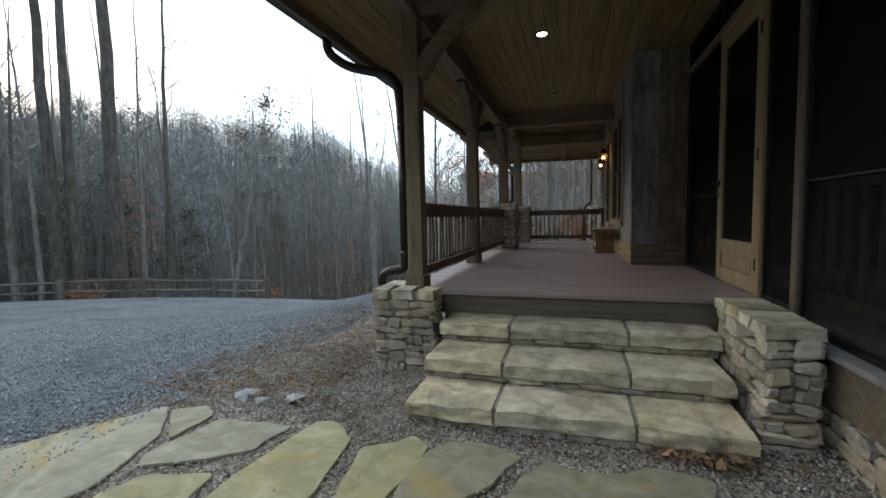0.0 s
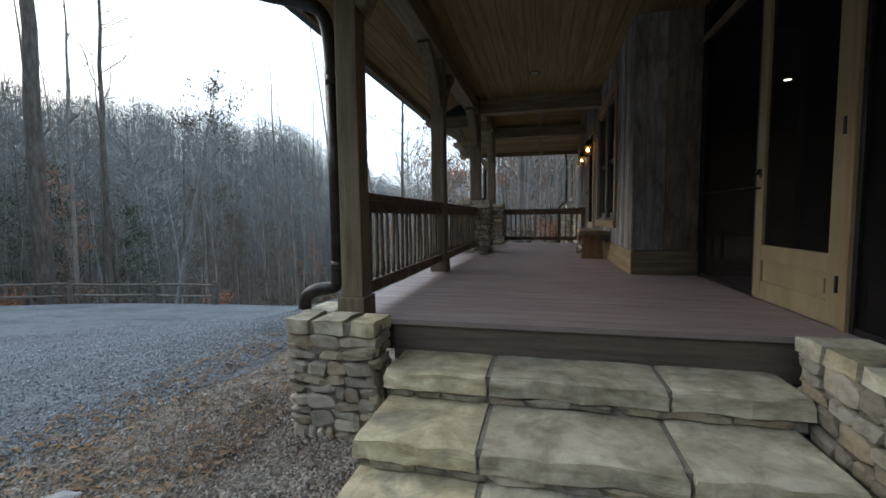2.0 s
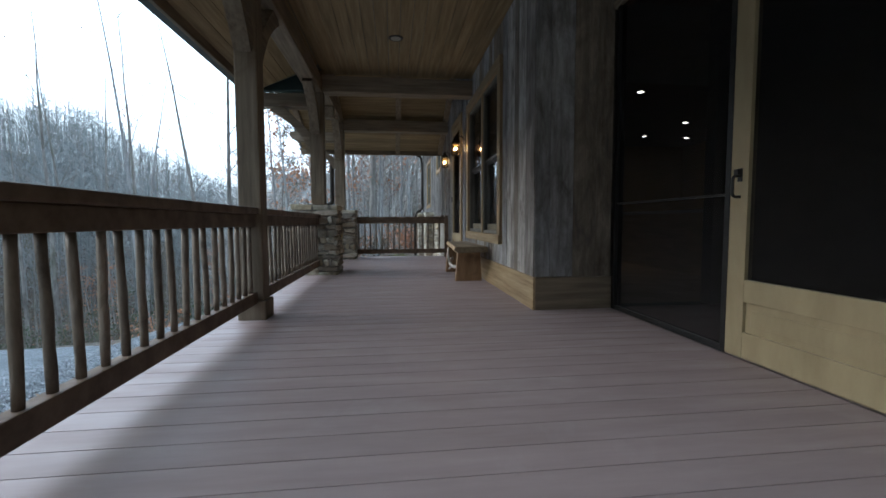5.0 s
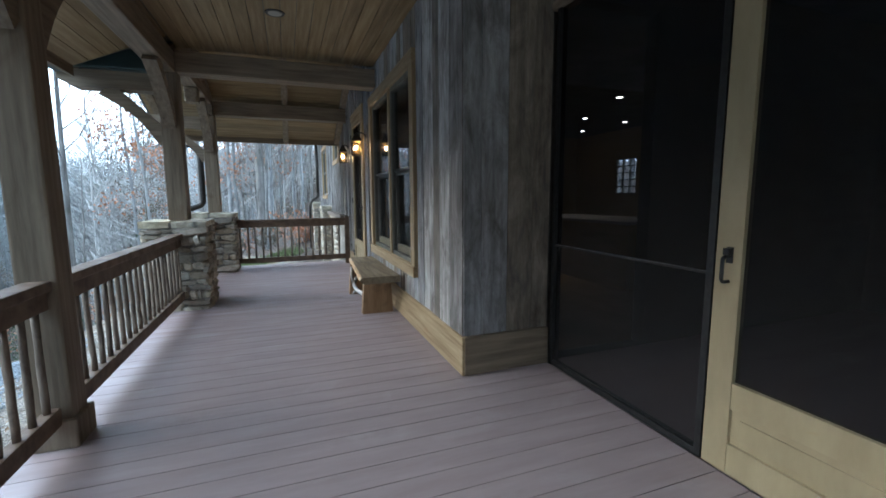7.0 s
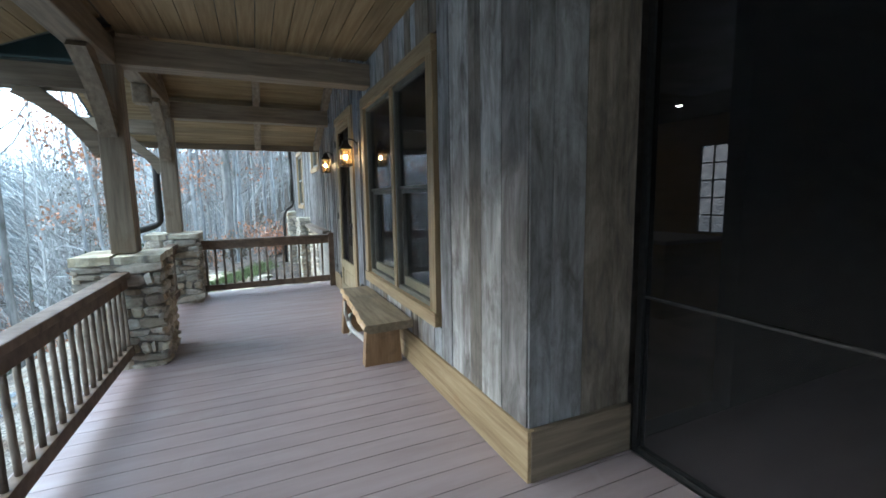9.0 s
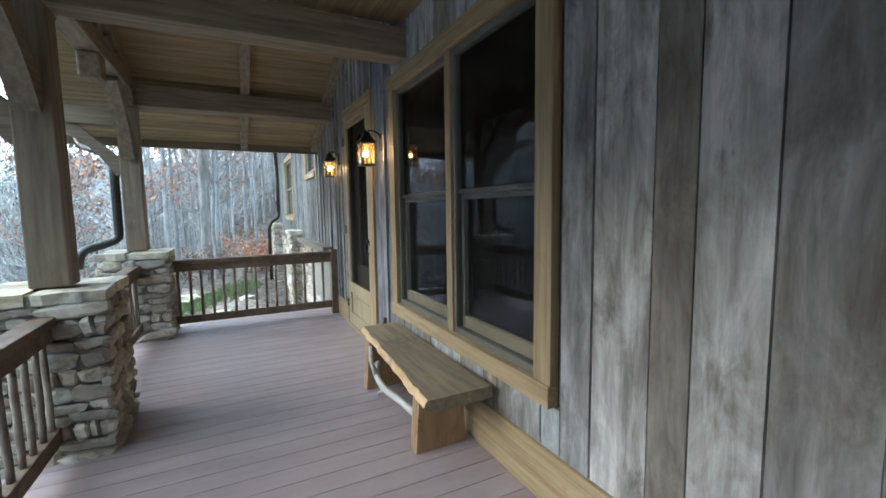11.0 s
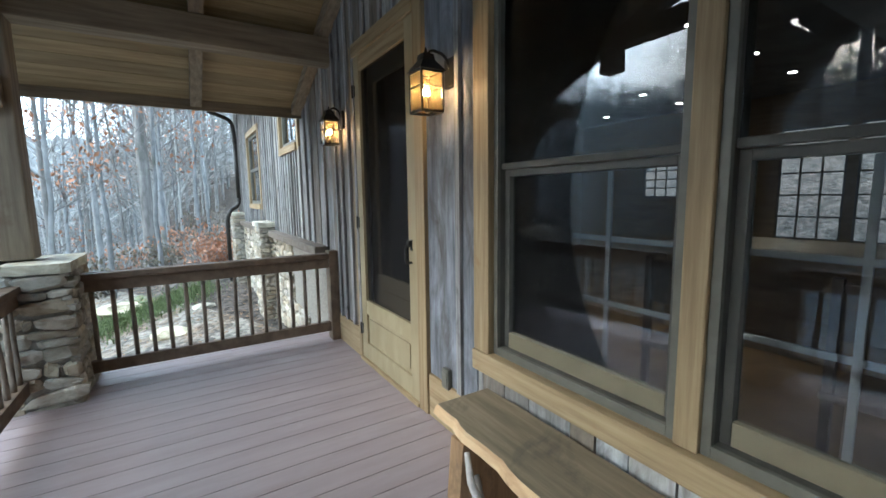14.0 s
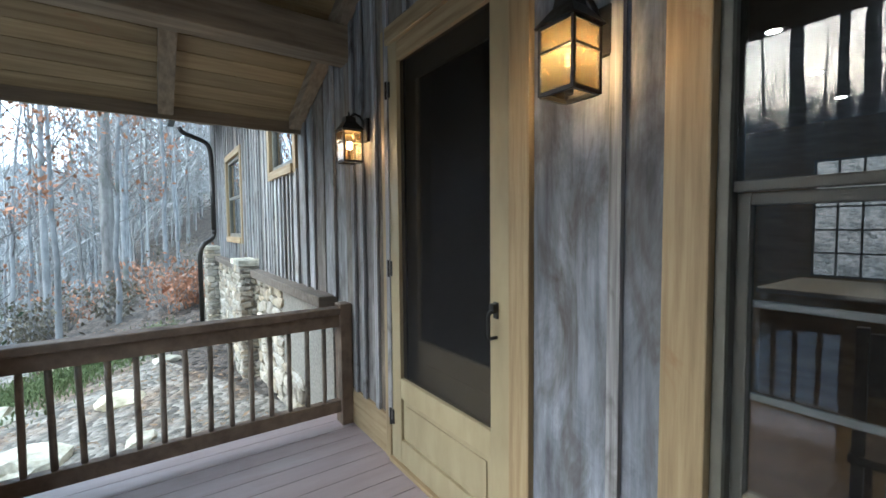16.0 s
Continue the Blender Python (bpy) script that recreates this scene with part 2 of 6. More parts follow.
M_BARK = surface("grey_bark", [(0.3, (0.095, 0.088, 0.08)), (0.5, (0.18, 0.17, 0.158)), (0.75, (0.30, 0.29, 0.27))], (7, 7, 1.6), (0.10, 0.11, 0.075), 0.6, (0.55, 0.75), (0.8, 0.95), 0.6, 0.02, 0.3)
M_PALEBARK = surface("pale_bark", [(0.3, (0.17, 0.172, 0.172)), (0.6, (0.28, 0.282, 0.282)), (0.8, (0.40, 0.402, 0.40))], (7, 7, 3), (0.14, 0.14, 0.12), 0.8, (0.55, 0.7), (0.8, 0.95), 0.4, 0.01, 0.25)
M_DARKBARK = surface("dark_furrowed_bark", [(0.3, (0.05, 0.046, 0.042)), (0.5, (0.095, 0.088, 0.08)), (0.75, (0.17, 0.16, 0.145))], (7, 7, 1.6), (0.07, 0.08, 0.05), 0.6, (0.55, 0.75), (0.8, 0.95), 0.6, 0.02, 0.2)
M_TWIG = surface("twigs", [(0.3, (0.12, 0.11, 0.10)), (0.7, (0.24, 0.225, 0.21))], (5, 5, 5), rough=(0.8, 0.95), bump=0, vary=0.25)
# Distance haze is put into the colour as a cool grey-green tint.
M_HAZEBARK = surface("haze_tinted_far_bark", [(0.3, (0.13, 0.142, 0.14)), (0.7, (0.25, 0.267, 0.267))], (1.2, 1.2, 0.4), rough=(0.85, 0.95), bump=0, vary=0.35, island=True)
# Pale trunks, lightened further in colour for the haze around them.
M_SLIMBARK = surface("slim_pale_hazed_bark", [(0.3, (0.25, 0.245, 0.235)), (0.7, (0.42, 0.41, 0.39))], (1.5, 1.5, 0.6), rough=(0.85, 0.95), bump=0, vary=0.3, island=True)
M_LEAF_GREEN = surface("evergreen_leaf", [(0.3, (0.018, 0.035, 0.014)), (0.7, (0.05, 0.075, 0.03))], (4, 4, 4), rough=(0.5, 0.7), bump=0, vary=0.3, island=True)
M_LEAF_RUST = surface("rust_leaf", [(0.3, (0.27, 0.115, 0.06)), (0.7, (0.42, 0.21, 0.115))], (4, 4, 4), rough=(0.6, 0.8), bump=0, vary=0.35, island=True)
M_LEAF_BROWN = surface("dry_brown_leaf", [(0.3, (0.07, 0.06, 0.04)), (0.7, (0.14, 0.115, 0.075))], (4, 4, 4), rough=(0.6, 0.8), bump=0, vary=0.35, island=True)
M_LITTER = surface("fallen_leaf", [(0.3, (0.13, 0.075, 0.035)), (0.7, (0.27, 0.17, 0.09))], (30, 30, 30), rough=(0.6, 0.85), bump=0.2, vary=0.3, island=True)
M_PEBBLE = surface("pebble", [(0.3, (0.20, 0.185, 0.165)), (0.7, (0.40, 0.38, 0.35))], (30, 30, 30), rough=(0.7, 0.9), bump=0.2, vary=0.4, island=True)
M_CHIP = surface("crushed_stone", [(0.3, (0.18, 0.20, 0.22)), (0.7, (0.40, 0.425, 0.45))], (30, 30, 30), rough=(0.7, 0.9), bump=0.2, vary=0.35, island=True)
M_INWALL = surface("interior_wood_wall", [(0.3, (0.14, 0.085, 0.035)), (0.7, (0.24, 0.155, 0.07))], (3, 3, 20), rough=(0.5, 0.7), bump=0.1)
# Near-black base colour: the dimness indoors is put into the colour.
M_INDARK = surface("painted_dim_interior", [(0.3, (0.035, 0.03, 0.026)), (0.7, (0.07, 0.06, 0.05))], (3, 3, 12), rough=(0.6, 0.8), bump=0.1)


def ground_mat(name, stops, cell, cell_amt, stain, stain_scale, stain_at, bump, dist, patch=None, patch_scale=0.3, patch_at=(0.55, 0.65)):
    m, nt, p = nodes_of(name)
    vec = place(nt, (1, 1, 1), False)
    v = nt.nodes.new("ShaderNodeTexVoronoi")
    v.inputs["Scale"].default_value = cell
    nt.links.new(vec, v.inputs["Vector"])
    n = noise_of(nt, vec, 3.0, 8.0, 0.7)
    base = ramp(nt, n, stops)
    grey = nt.nodes.new("ShaderNodeRGBToBW")
    nt.links.new(v.outputs["Color"], grey.inputs[0])
    tone = ramp(nt, grey.outputs[0], [(0.2, (1 - cell_amt,) * 3), (0.8, (1 + cell_amt,) * 3)])
    col = mixc(nt, 1.0, base, tone, "MULTIPLY")
    s = noise_of(nt, vec, stain_scale, 6.0, 0.65, 0.6)
    col = mixc(nt, ramp(nt, s, [(stain_at[0], (0, 0, 0)), (stain_at[1], (1, 1, 1))]), col, mixc(nt, 1.0, stain, tone, "MULTIPLY"))
    if patch:
        s2 = noise_of(nt, vec, patch_scale, 5.0, 0.6, 0.4)
        col = mixc(nt, ramp(nt, s2, [(patch_at[0], (0, 0, 0)), (patch_at[1], (1, 1, 1))]), col, patch)
    nt.links.new(col, p.inputs["Base Color"])
    p.inputs["Roughness"].default_value = 0.9
    p.inputs["Specular IOR Level"].default_value = 0.2
    height = math_node(nt, "SUBTRACT", n, v.outputs["Distance"])
    bumped(nt, p, height, bump, dist)
    return m


M_GRAVEL = ground_mat("grey_gravel", [(0.3, (0.165, 0.188, 0.21)), (0.7, (0.29, 0.322, 0.352))], 85, 0.5, (0.12, 0.128, 0.135), 0.5, (0.5, 0.75), 1.0, 0.03)
M_PEA = ground_mat("pea_gravel_and_mulch", [(0.3, (0.20, 0.175, 0.145)), (0.7, (0.36, 0.325, 0.28))], 60, 0.5, (0.135, 0.10, 0.075), 0.9, (0.48, 0.6), 1.0, 0.02)
M_FLOOR = ground_mat("leaf_litter_ground", [(0.3, (0.060, 0.050, 0.042)), (0.7, (0.115, 0.092, 0.074))], 9, 0.5, (0.075, 0.07, 0.06), 0.2, (0.5, 0.7), 1.0, 0.05, (0.075, 0.085, 0.045), 0.06, (0.6, 0.72))
M_BANK = ground_mat("pale_dirt_and_leaves", [(0.3, (0.15, 0.13, 0.105)), (0.7, (0.27, 0.24, 0.20))], 14, 0.45, (0.16, 0.115, 0.08), 0.8, (0.5, 0.62), 1.0, 0.03, (0.12, 0.16, 0.06), 0.35, (0.6, 0.7))


def see_through(name, tint, gloss, rough, solid=0.0, solid_col=(0.03, 0.03, 0.03), lit_through=False):
    m = bpy.data.materials.new(name)
    m.use_nodes = True
    nt = m.node_tree
    nt.nodes.clear()
    out = nt.nodes.new("ShaderNodeOutputMaterial")
    tr = nt.nodes.new("ShaderNodeBsdfTransparent")
    tr.inputs[0].default_value = (*tint, 1)
    shader = tr.outputs[0]
    if solid:
        d = nt.nodes.new("ShaderNodeBsdfTranslucent" if lit_through else "ShaderNodeBsdfDiffuse")
        d.inputs[0].default_value = (*solid_col, 1)
        mx = nt.nodes.new("ShaderNodeMixShader")
        mx.inputs[0].default_value = solid
        nt.links.new(shader, mx.inputs[1])
        nt.links.new(d.outputs[0], mx.inputs[2])
        shader = mx.outputs[0]
    if gloss:
        g = nt.nodes.new("ShaderNodeBsdfGlossy")
        g.inputs["Roughness"].default_value = rough
        fr = nt.nodes.new("ShaderNodeFresnel")
        fr.inputs[0].default_value = 1.5
        fac = math_node(nt, "MULTIPLY", fr.outputs[0], gloss)
        mx = nt.nodes.new("ShaderNodeMixShader")
        nt.links.new(fac, mx.inputs[0])
        nt.links.new(shader, mx.inputs[1])
        nt.links.new(g.outputs[0], mx.inputs[2])
        shader = mx.outputs[0]
    nt.links.new(shader, out.inputs[0])
    return m


M_GLASS = see_through("window_glass", (0.86, 0.88, 0.88), 1.7, 0.0)
M_SCREEN = see_through("insect_screen", (0.80, 0.80, 0.82), 0.0, 0.3, 0.34, (0.030, 0.028, 0.027))
M_LANTERN_GLASS = see_through("seeded_amber_glass", (1.0, 0.93, 0.80), 1.0, 0.06, 0.06, (0.95, 0.66, 0.30), True)


def glow(name, color, strength):
    m, nt, p = nodes_of(name)
    p.inputs["Base Color"].default_value = (*color, 1)
    p.inputs["Emission Color"].default_value = (*color, 1)
    p.inputs["Emission Strength"].default_value = strength
    return m


M_BULB = glow("warm_bulb", (1.0, 0.66, 0.32), 60.0)
M_CAN = glow("recessed_lamp", (1.0, 0.90, 0.70), 9.0)
M_CAN_DIM = glow("unlit_recessed_lamp", (0.30, 0.29, 0.26), 0.0)


# ---- building helpers ----
def mesh_of(name, bm, material, smooth=False):
    me = bpy.data.meshes.new(name)
    bm.to_mesh(me)
    bm.free()
    me.materials.append(material)
    if smooth:
        for f in me.polygons:
            f.use_smooth = True
    return me


def part(name, bm, material, parent=None, label="", smooth=False):
    ob = new(name, mesh_of(name, bm, material, smooth))
    ob.parent = parent
    return tagged(ob, label) if label else ob


def structure(name, bm, material, label, category, smooth=False):
    return tagged(part(name, bm, material, None, "", smooth), label, category, kind="structure")


def thing(name, at, label, category, group=""):
    ob = new(name)
    ob.empty_display_size = 0.1
    ob.matrix_world = pose(*at)
    return tagged(ob, label, category, group)


def box(bm, x0, x1, y0, y1, z0, z1, bevel=0.0, turn=None):
    made = bmesh.ops.create_cube(bm, size=1.0)["verts"]
    m = Matrix.Translation(((x0 + x1) / 2, (y0 + y1) / 2, (z0 + z1) / 2)) @ Matrix.Diagonal((x1 - x0, y1 - y0, z1 - z0, 1))
    bmesh.ops.transform(bm, matrix=(turn @ m) if turn else m, verts=made)
    if bevel:
        edges = {e for v in made for e in v.link_edges}
        bmesh.ops.bevel(bm, geom=list(edges), offset=bevel, segments=2, affect="EDGES", profile=0.6)
    return bm


def boxed(*a, **k):
    return box(bmesh.new(), *a, **k)


def prism(bm, pts, axis, a, b):
    """A flat outline (u, v) drawn out along an axis from a to b; u, v are the other two axes in order."""
    def at(u, v, w):
        return {"x": (w, u, v), "y": (u, w, v), "z": (u, v, w)}[axis]
    lo = [bm.verts.new(at(u, v, a)) for u, v in pts]
    hi = [bm.verts.new(at(u, v, b)) for u, v in pts]
    n = len(pts)
    bm.faces.new(lo)
    bm.faces.new(hi[::-1])
    for i in range(n):
        bm.faces.new((lo[(i + 1) % n], lo[i], hi[i], hi[(i + 1) % n]))
    bmesh.ops.recalc_face_normals(bm, faces=bm.faces[:])
    return bm


def tube(bm, pts, radii, sides=8, caps=True):
    """A tube along points, with a radius at each."""
    pts = [Vector(p) for p in pts]
    rings = []
    for i, p in enumerate(pts):
        d = (pts[min(i + 1, len(pts) - 1)] - pts[max(i - 1, 0)]).normalized()
        u = d.orthogonal().normalized() if i == 0 else (rings_u - d * rings_u.dot(d)).normalized()
        rings_u = u
        w = d.cross(u)
        r = radii[i] if isinstance(radii, (list, tuple)) else radii
        rings.append([bm.verts.new(p + (u * math.cos(2 * math.pi * k / sides) + w * math.sin(2 * math.pi * k / sides)) * r) for k in range(sides)])
    for a, b in zip(rings, rings[1:]):
        for k in range(sides):
            bm.faces.new((a[k], a[(k + 1) % sides], b[(k + 1) % sides], b[k]))
    if caps:
        bm.faces.new(rings[0][::-1])
        bm.faces.new(rings[-1])
    return bm


def sheet(bm, corners):
    bm.faces.new([bm.verts.new(c) for c in corners])
    return bm


rng = random.Random(7)


def rough_stone(seed, deep=1.0):
    """A unit stone, -0.5 to 0.5, with knocked corners and a swollen, uneven face."""
    r = random.Random(seed)
    bm = bmesh.new()
    bmesh.ops.create_cube(bm, size=1.0)
    bmesh.ops.bevel(bm, geom=bm.edges[:], offset=0.2, segments=1, affect="EDGES")
    skew = [[(r.uniform(-0.30, 0.14), r.uniform(-0.34, 0.18)) for _ in range(2)] for _ in range(2)]
    for v in bm.verts:
        sx, sz = skew[v.co.x > 0][v.co.z > 0]
        v.co.x *= 1 + sx + r.uniform(-0.04, 0.04)
        v.co.z *= 1 + sz + r.uniform(-0.05, 0.05)
        if v.co.y < 0:
            v.co.y -= r.uniform(-0.12, 0.18) * deep
    bmesh.ops.triangulate(bm, faces=bm.faces[:])
    return mesh_of("stone", bm, M_STONE)


STONES = [rough_stone(100 + i) for i in range(16)]


def split(u0, u1, v0, v1, r, least=0.055, most=0.21):
    """Cuts a rectangle into uneven stones, wider than high as a rule."""
    w, h = u1 - u0, v1 - v0
    if w <= most * r.uniform(0.9, 1.6) and h <= most * r.uniform(0.35, 0.75):
        return [(u0, u1, v0, v1)]
    if (w > h * r.uniform(1.5, 2.6) and w > 2 * least) or h < 2 * least:
        if w < 2 * least:
            return [(u0, u1, v0, v1)]
        c = u0 + w * r.uniform(0.35, 0.65)
        return split(u0, c, v0, v1, r, least, most) + split(c, u1, v0, v1, r, least, most)
    c = v0 + h * r.uniform(0.35, 0.65)
    return split(u0, u1, v0, c, r, least, most) + split(u0, u1, c, v1, r, least, most)


def stone_face(parent, origin, turn, width, height, seed, least=0.055, most=0.21, thick=0.07, limit=300):
    """Lays stones on an upright rectangle. origin: its lower corner; turn: degrees, 0 faces -y."""
    r = random.Random(seed)
    base = Matrix.Translation(origin) @ pose(0, 0, 0, 0, 0, turn)
    for u0, u1, v0, v1 in split(0, width, 0, height, r, least, most)[:limit]:
        ob = new("stone", STONES[r.randrange(16)])
        g = 0.006
        m = base @ Matrix.Translation(((u0 + u1) / 2, thick * 0.15 - r.uniform(0, 0.022), (v0 + v1) / 2)) @ pose(0, 0, 0, 0, r.uniform(-9, 9), 0) @ Matrix.Diagonal(((u1 - u0 - g) * 1.07, thick, (v1 - v0 - g) * 1.06, 1))
        ob.parent = parent
        ob.matrix_basis = m


def stone_pier(name, x0, x1, y0, y1, z0, z1, cap, seed, label, faces=(0, 90, 180, 270), cap_split=2, cap_axis="x", joint=0.006):
    t = thing(name, (0, 0, 0), label, "stone pier", "stone piers of the porch")
    part("core", boxed(x0 + 0.03, x1 - 0.03, y0 + 0.03, y1 - 0.03, z0 - 0.1, z1 - cap), M_MORTAR, t, "mortar core")
    w, d, h = x1 - x0, y1 - y0, z1 - cap - z0
    spots = {0: ((x0, y0 + 0.03, z0), w), 90: ((x1 - 0.03, y0, z0), d), 180: ((x1, y1 - 0.03, z0), w), 270: ((x0 + 0.03, y1, z0), d)}
    for f in faces:
        stone_face(t, spots[f][0], f, spots[f][1], h, seed + f)
    over = 0.022
    part("cap_bed", boxed(x0 + 0.01, x1 - 0.01, y0 + 0.01, y1 - 0.01, z1 - cap, z1 - 0.022), M_MORTAR, t, "grey mortar between the cap slabs")
    r = random.Random(seed)
    lo, hi = (x0, x1) if cap_axis == "x" else (y0, y1)
    cuts = [lo - over] + sorted(lo + (hi - lo) * (i + r.uniform(0.8, 1.2)) / cap_split for i in range(cap_split - 1)) + [hi + over]
    for p, q in zip(cuts, cuts[1:]):
        ax, bx, ay, by = (p + joint, q - joint, y0 - over, y1 + over) if cap_axis == "x" else (x0 - over, x1 + over, p + joint, q - joint)
        bm = boxed(ax, bx, ay, by, z1 - cap, z1 + r.uniform(-0.012, 0.004), 0.0)
        bmesh.ops.subdivide_edges(bm, edges=bm.edges[:], cuts=5, use_grid_fill=True)
        for v in bm.verts:
            k = noise.noise(v.co * 9 + Vector((seed, 0, 0)))
            edge = min(v.co.x - ax, bx - v.co.x, v.co.y - ay, by - v.co.y) < 1e-4
            v.co.z += 0.006 * k
            if edge:
                c = Vector(((ax + bx) / 2, (ay + by) / 2, v.co.z))
                v.co += (c - v.co).normalized() * (0.012 + 0.024 * k)
        part("cap_stone", bm, M_SLAB, t, "rough sandstone cap slab")
    return t


def height(x, y):
    """The lie of the land."""
    def smooth(a, b, v):
        s = min(1.0, max(0.0, (v - a) / (b - a)))
        return s * s * (3 - 2 * s)
    left = smooth(-2.0, -7.0, x)
    h = -left * (0.037 * max(0.0, -x - 2.5) + 0.135 * min(max(0.0, y - 4.0), 16.0)) * smooth(60, 30, abs(x))
    q = -0.26 * x + 0.965 * y
    h -= left * 0.36 * min(max(0.0, q - 18.8), 22.0)
    r = math.hypot(x, y)
    way = math.degrees(math.atan2(y, x)) % 360
    h += min(0.34 * max(0.0, r - 46.0), 23.0) * (0.16 + 0.84 * smooth(98, 130, way))
    h += min(0.60 * max(0.0, x - 13.0), 16.0) * smooth(26, 18, y)
    # Unseen rise behind the start, added to hold off skylight from the front.
    h += min(0.42 * max(0.0, r - 20.0), 11.0) * smooth(205, 235, way) * smooth(352, 325, way)
    right = smooth(-3.0, 3.0, x)
    h += (1 - left) * 0.22 * smooth(11.5, 13.5, y) * smooth(-2.4, 0.4, x)
    h += right * min(0.10 * max(0.0, y - 19.0), 6.0)
    h -= (1 - left) * (1 - right) * 0.05 * min(max(0.0, y - 14.0), 20.0)
    if r > 12:
        h += 0.25 * noise.noise(Vector((x * 0.08, y * 0.08, 3.1)))
    return h


def terrain(name, material, label, us, vs, at, lift=0.0):
    """A sheet over the land: at(u, v) gives x, y."""
    verts = []
    for v in vs:
        for u in us:
            x, y = at(u, v)
            verts.append((x, y, height(x, y) + lift))
    n = len(us)
    faces = [(j * n + i, j * n + i + 1, (j + 1) * n + i + 1, (j + 1) * n + i) for j in range(len(vs) - 1) for i in range(n - 1)]
    me = bpy.data.meshes.new(name)
    me.from_pydata(verts, [], faces)
    me.materials.append(material)
    for f in me.polygons:
        f.use_smooth = True
    return tagged(new(name, me), label, "ground", kind="structure")


# ---- ground ----
radii = [0.0] + [0.6 * 1.085 ** i for i in range(90)]
terrain("ground", M_FLOOR, "brown leaf-littered woodland ground running up into hills", list(np.linspace(0, 2 * math.pi, 145)), [r for r in radii if r < 900], lambda a, r: (r * math.cos(a), 4 + r * math.sin(a)), -0.03)


def drive_at(u, v):
    near = -2.75 - 0.25 * math.sin(v * 0.9) - 0.03 * v if v < 12 else -3.3 - (v - 12) * 0.5
    near += 0.9 * max(0.0, (4.0 - v)) * -0.12
    near += 0.16 * noise.noise(Vector((v * 2.3, 0.5, 0))) + 0.07 * noise.noise(Vector((v * 9, 4.5, 0)))
    return near + (-40 - near) * u ** 1.7, v


terrain("gravel_drive", M_GRAVEL, "pale blue-grey crushed gravel driveway sloping away from the house", list(np.linspace(0, 1, 60)), list(np.linspace(-14, 15.8, 300)), drive_at, -0.007)
terrain("pavement", M_PEA, "brown pea gravel and mulch bed beside the porch", list(np.linspace(-4.6, 3.2, 50)), list(np.linspace(-6, 12.6, 110)), lambda u, v: (u, v), -0.012)
terrain("dirt_bank", M_BANK, "pale trodden dirt yard with fallen leaves and thin grass", list(np.linspace(-3.6, 1.2, 40)), list(np.linspace(11.8, 22, 60)), lambda u, v: (u - 0.35 * max(0, v - 13), v), 0.0)

# ---- deck and steps ----
deck = structure("deck_floor", boxed(-1.50, 1.62, 4.216, 12.42, DECK - 0.22, DECK - 0.034), M_FASCIA, "timber deck frame under reddish-brown composite boards", "deck")
fascia = thing("deck_fascia", (0, 0, 0), "grey-brown timber riser board closing the deck front", "trim")
part("board", boxed(-1.03, 1.60, 4.175, 4.215, 0.40, DECK - 0.032, 0.004), M_FASCIA, fascia)
part("board", boxed(-1.60, -1.502, 4.40, 12.44, 0.38, DECK - 0.036, 0.004), M_FASCIA, fascia)
part("board", boxed(-1.50, 1.0, 12.423, 12.46, 0.30, DECK - 0.036, 0.004), M_FASCIA, fascia)


def steps():
    r = random.Random(3)
    for i, (y0, z, x0, x1, cuts) in enumerate(((2.90, 0.145, -0.94, 1.14, (-0.325, 0.52)), (3.31, 0.305, -0.95, 1.15, (-0.335, 0.53)), (3.77, 0.465, -0.965, 1.21, (-0.35, 0.57)))):
        t = thing("stone_step", (0, 0, 0), "thick yellow-grey sandstone slabs forming one porch step", "step", "stone steps")
        back = 4.17 if i == 2 else (3.52 if i == 0 else 3.97)
        xs = [x0, *cuts, x1]
        for a, b in zip(xs, xs[1:]):
            bm = boxed(a + 0.009, b - 0.009, y0, back, z - 0.105, z)
            bmesh.ops.subdivide_edges(bm, edges=bm.edges[:], cuts=8, use_grid_fill=True)
            for v in bm.verts:
                k = noise.noise(v.co * 6 + Vector((0, 0, i * 7)))
                k2 = noise.noise(v.co * 22)
                if v.co.y < y0 + 1e-4:
                    v.co.y += 0.012 + 0.030 * k + 0.014 * k2
                    if v.co.z > z - 1e-4:
                        v.co.z -= 0.012 + 0.008 * k2
                        v.co.y += 0.016
                if v.co.z > z - 0.02:
                    v.co.z += 0.006 * k
                for e, d in ((a + 0.009, 1), (b - 0.009, -1)):
                    if abs(v.co.x - e) < 1e-4 and v.co.z > z - 0.03:
                        v.co.x += d * 0.006
                        v.co.z -= 0.004 + 0.006 * abs(k2)
            part("slab", bm, M_SLAB, t)
        part("bed", boxed(x0 + 0.03, x1 - 0.03, y0 + 0.05, back + 0.05, z - 0.17, z - 0.012), M_MORTAR, t, "mortar bed")
        u = x0 + 0.05
        while u < x1 - 0.1:
            w = min(r.uniform(0.12, 0.32), x1 - 0.05 - u)
            s = new("stone", STONES[r.randrange(16)])
            s.parent = t
            s.matrix_basis = Matrix.Translation((u + w / 2, y0 + 0.055, z - 0.133)) @ Matrix.Diagonal((w - 0.008, 0.06, 0.052, 1))
            u += w


steps()

stone_pier("stone_pier", -1.60, -1.02, 3.815, 4.05, -0.05, 0.735, 0.09, 21, "squat mortared fieldstone pier beside the steps before a post", cap_split=3, joint=0.014)
stone_pier("stone_pier", -1.62, -1.43, 4.075, 4.36, -0.05, 0.73, 0.08, 27, "narrow fieldstone return at the deck corner behind the pier", cap_split=1)
stone_pier("stone_pier", 1.215, 1.49, 3.12, 3.98, -0.05, 0.72, 0.075, 33, "low fieldstone cheek wall flanking the stone steps", cap_split=4, cap_axis="y")
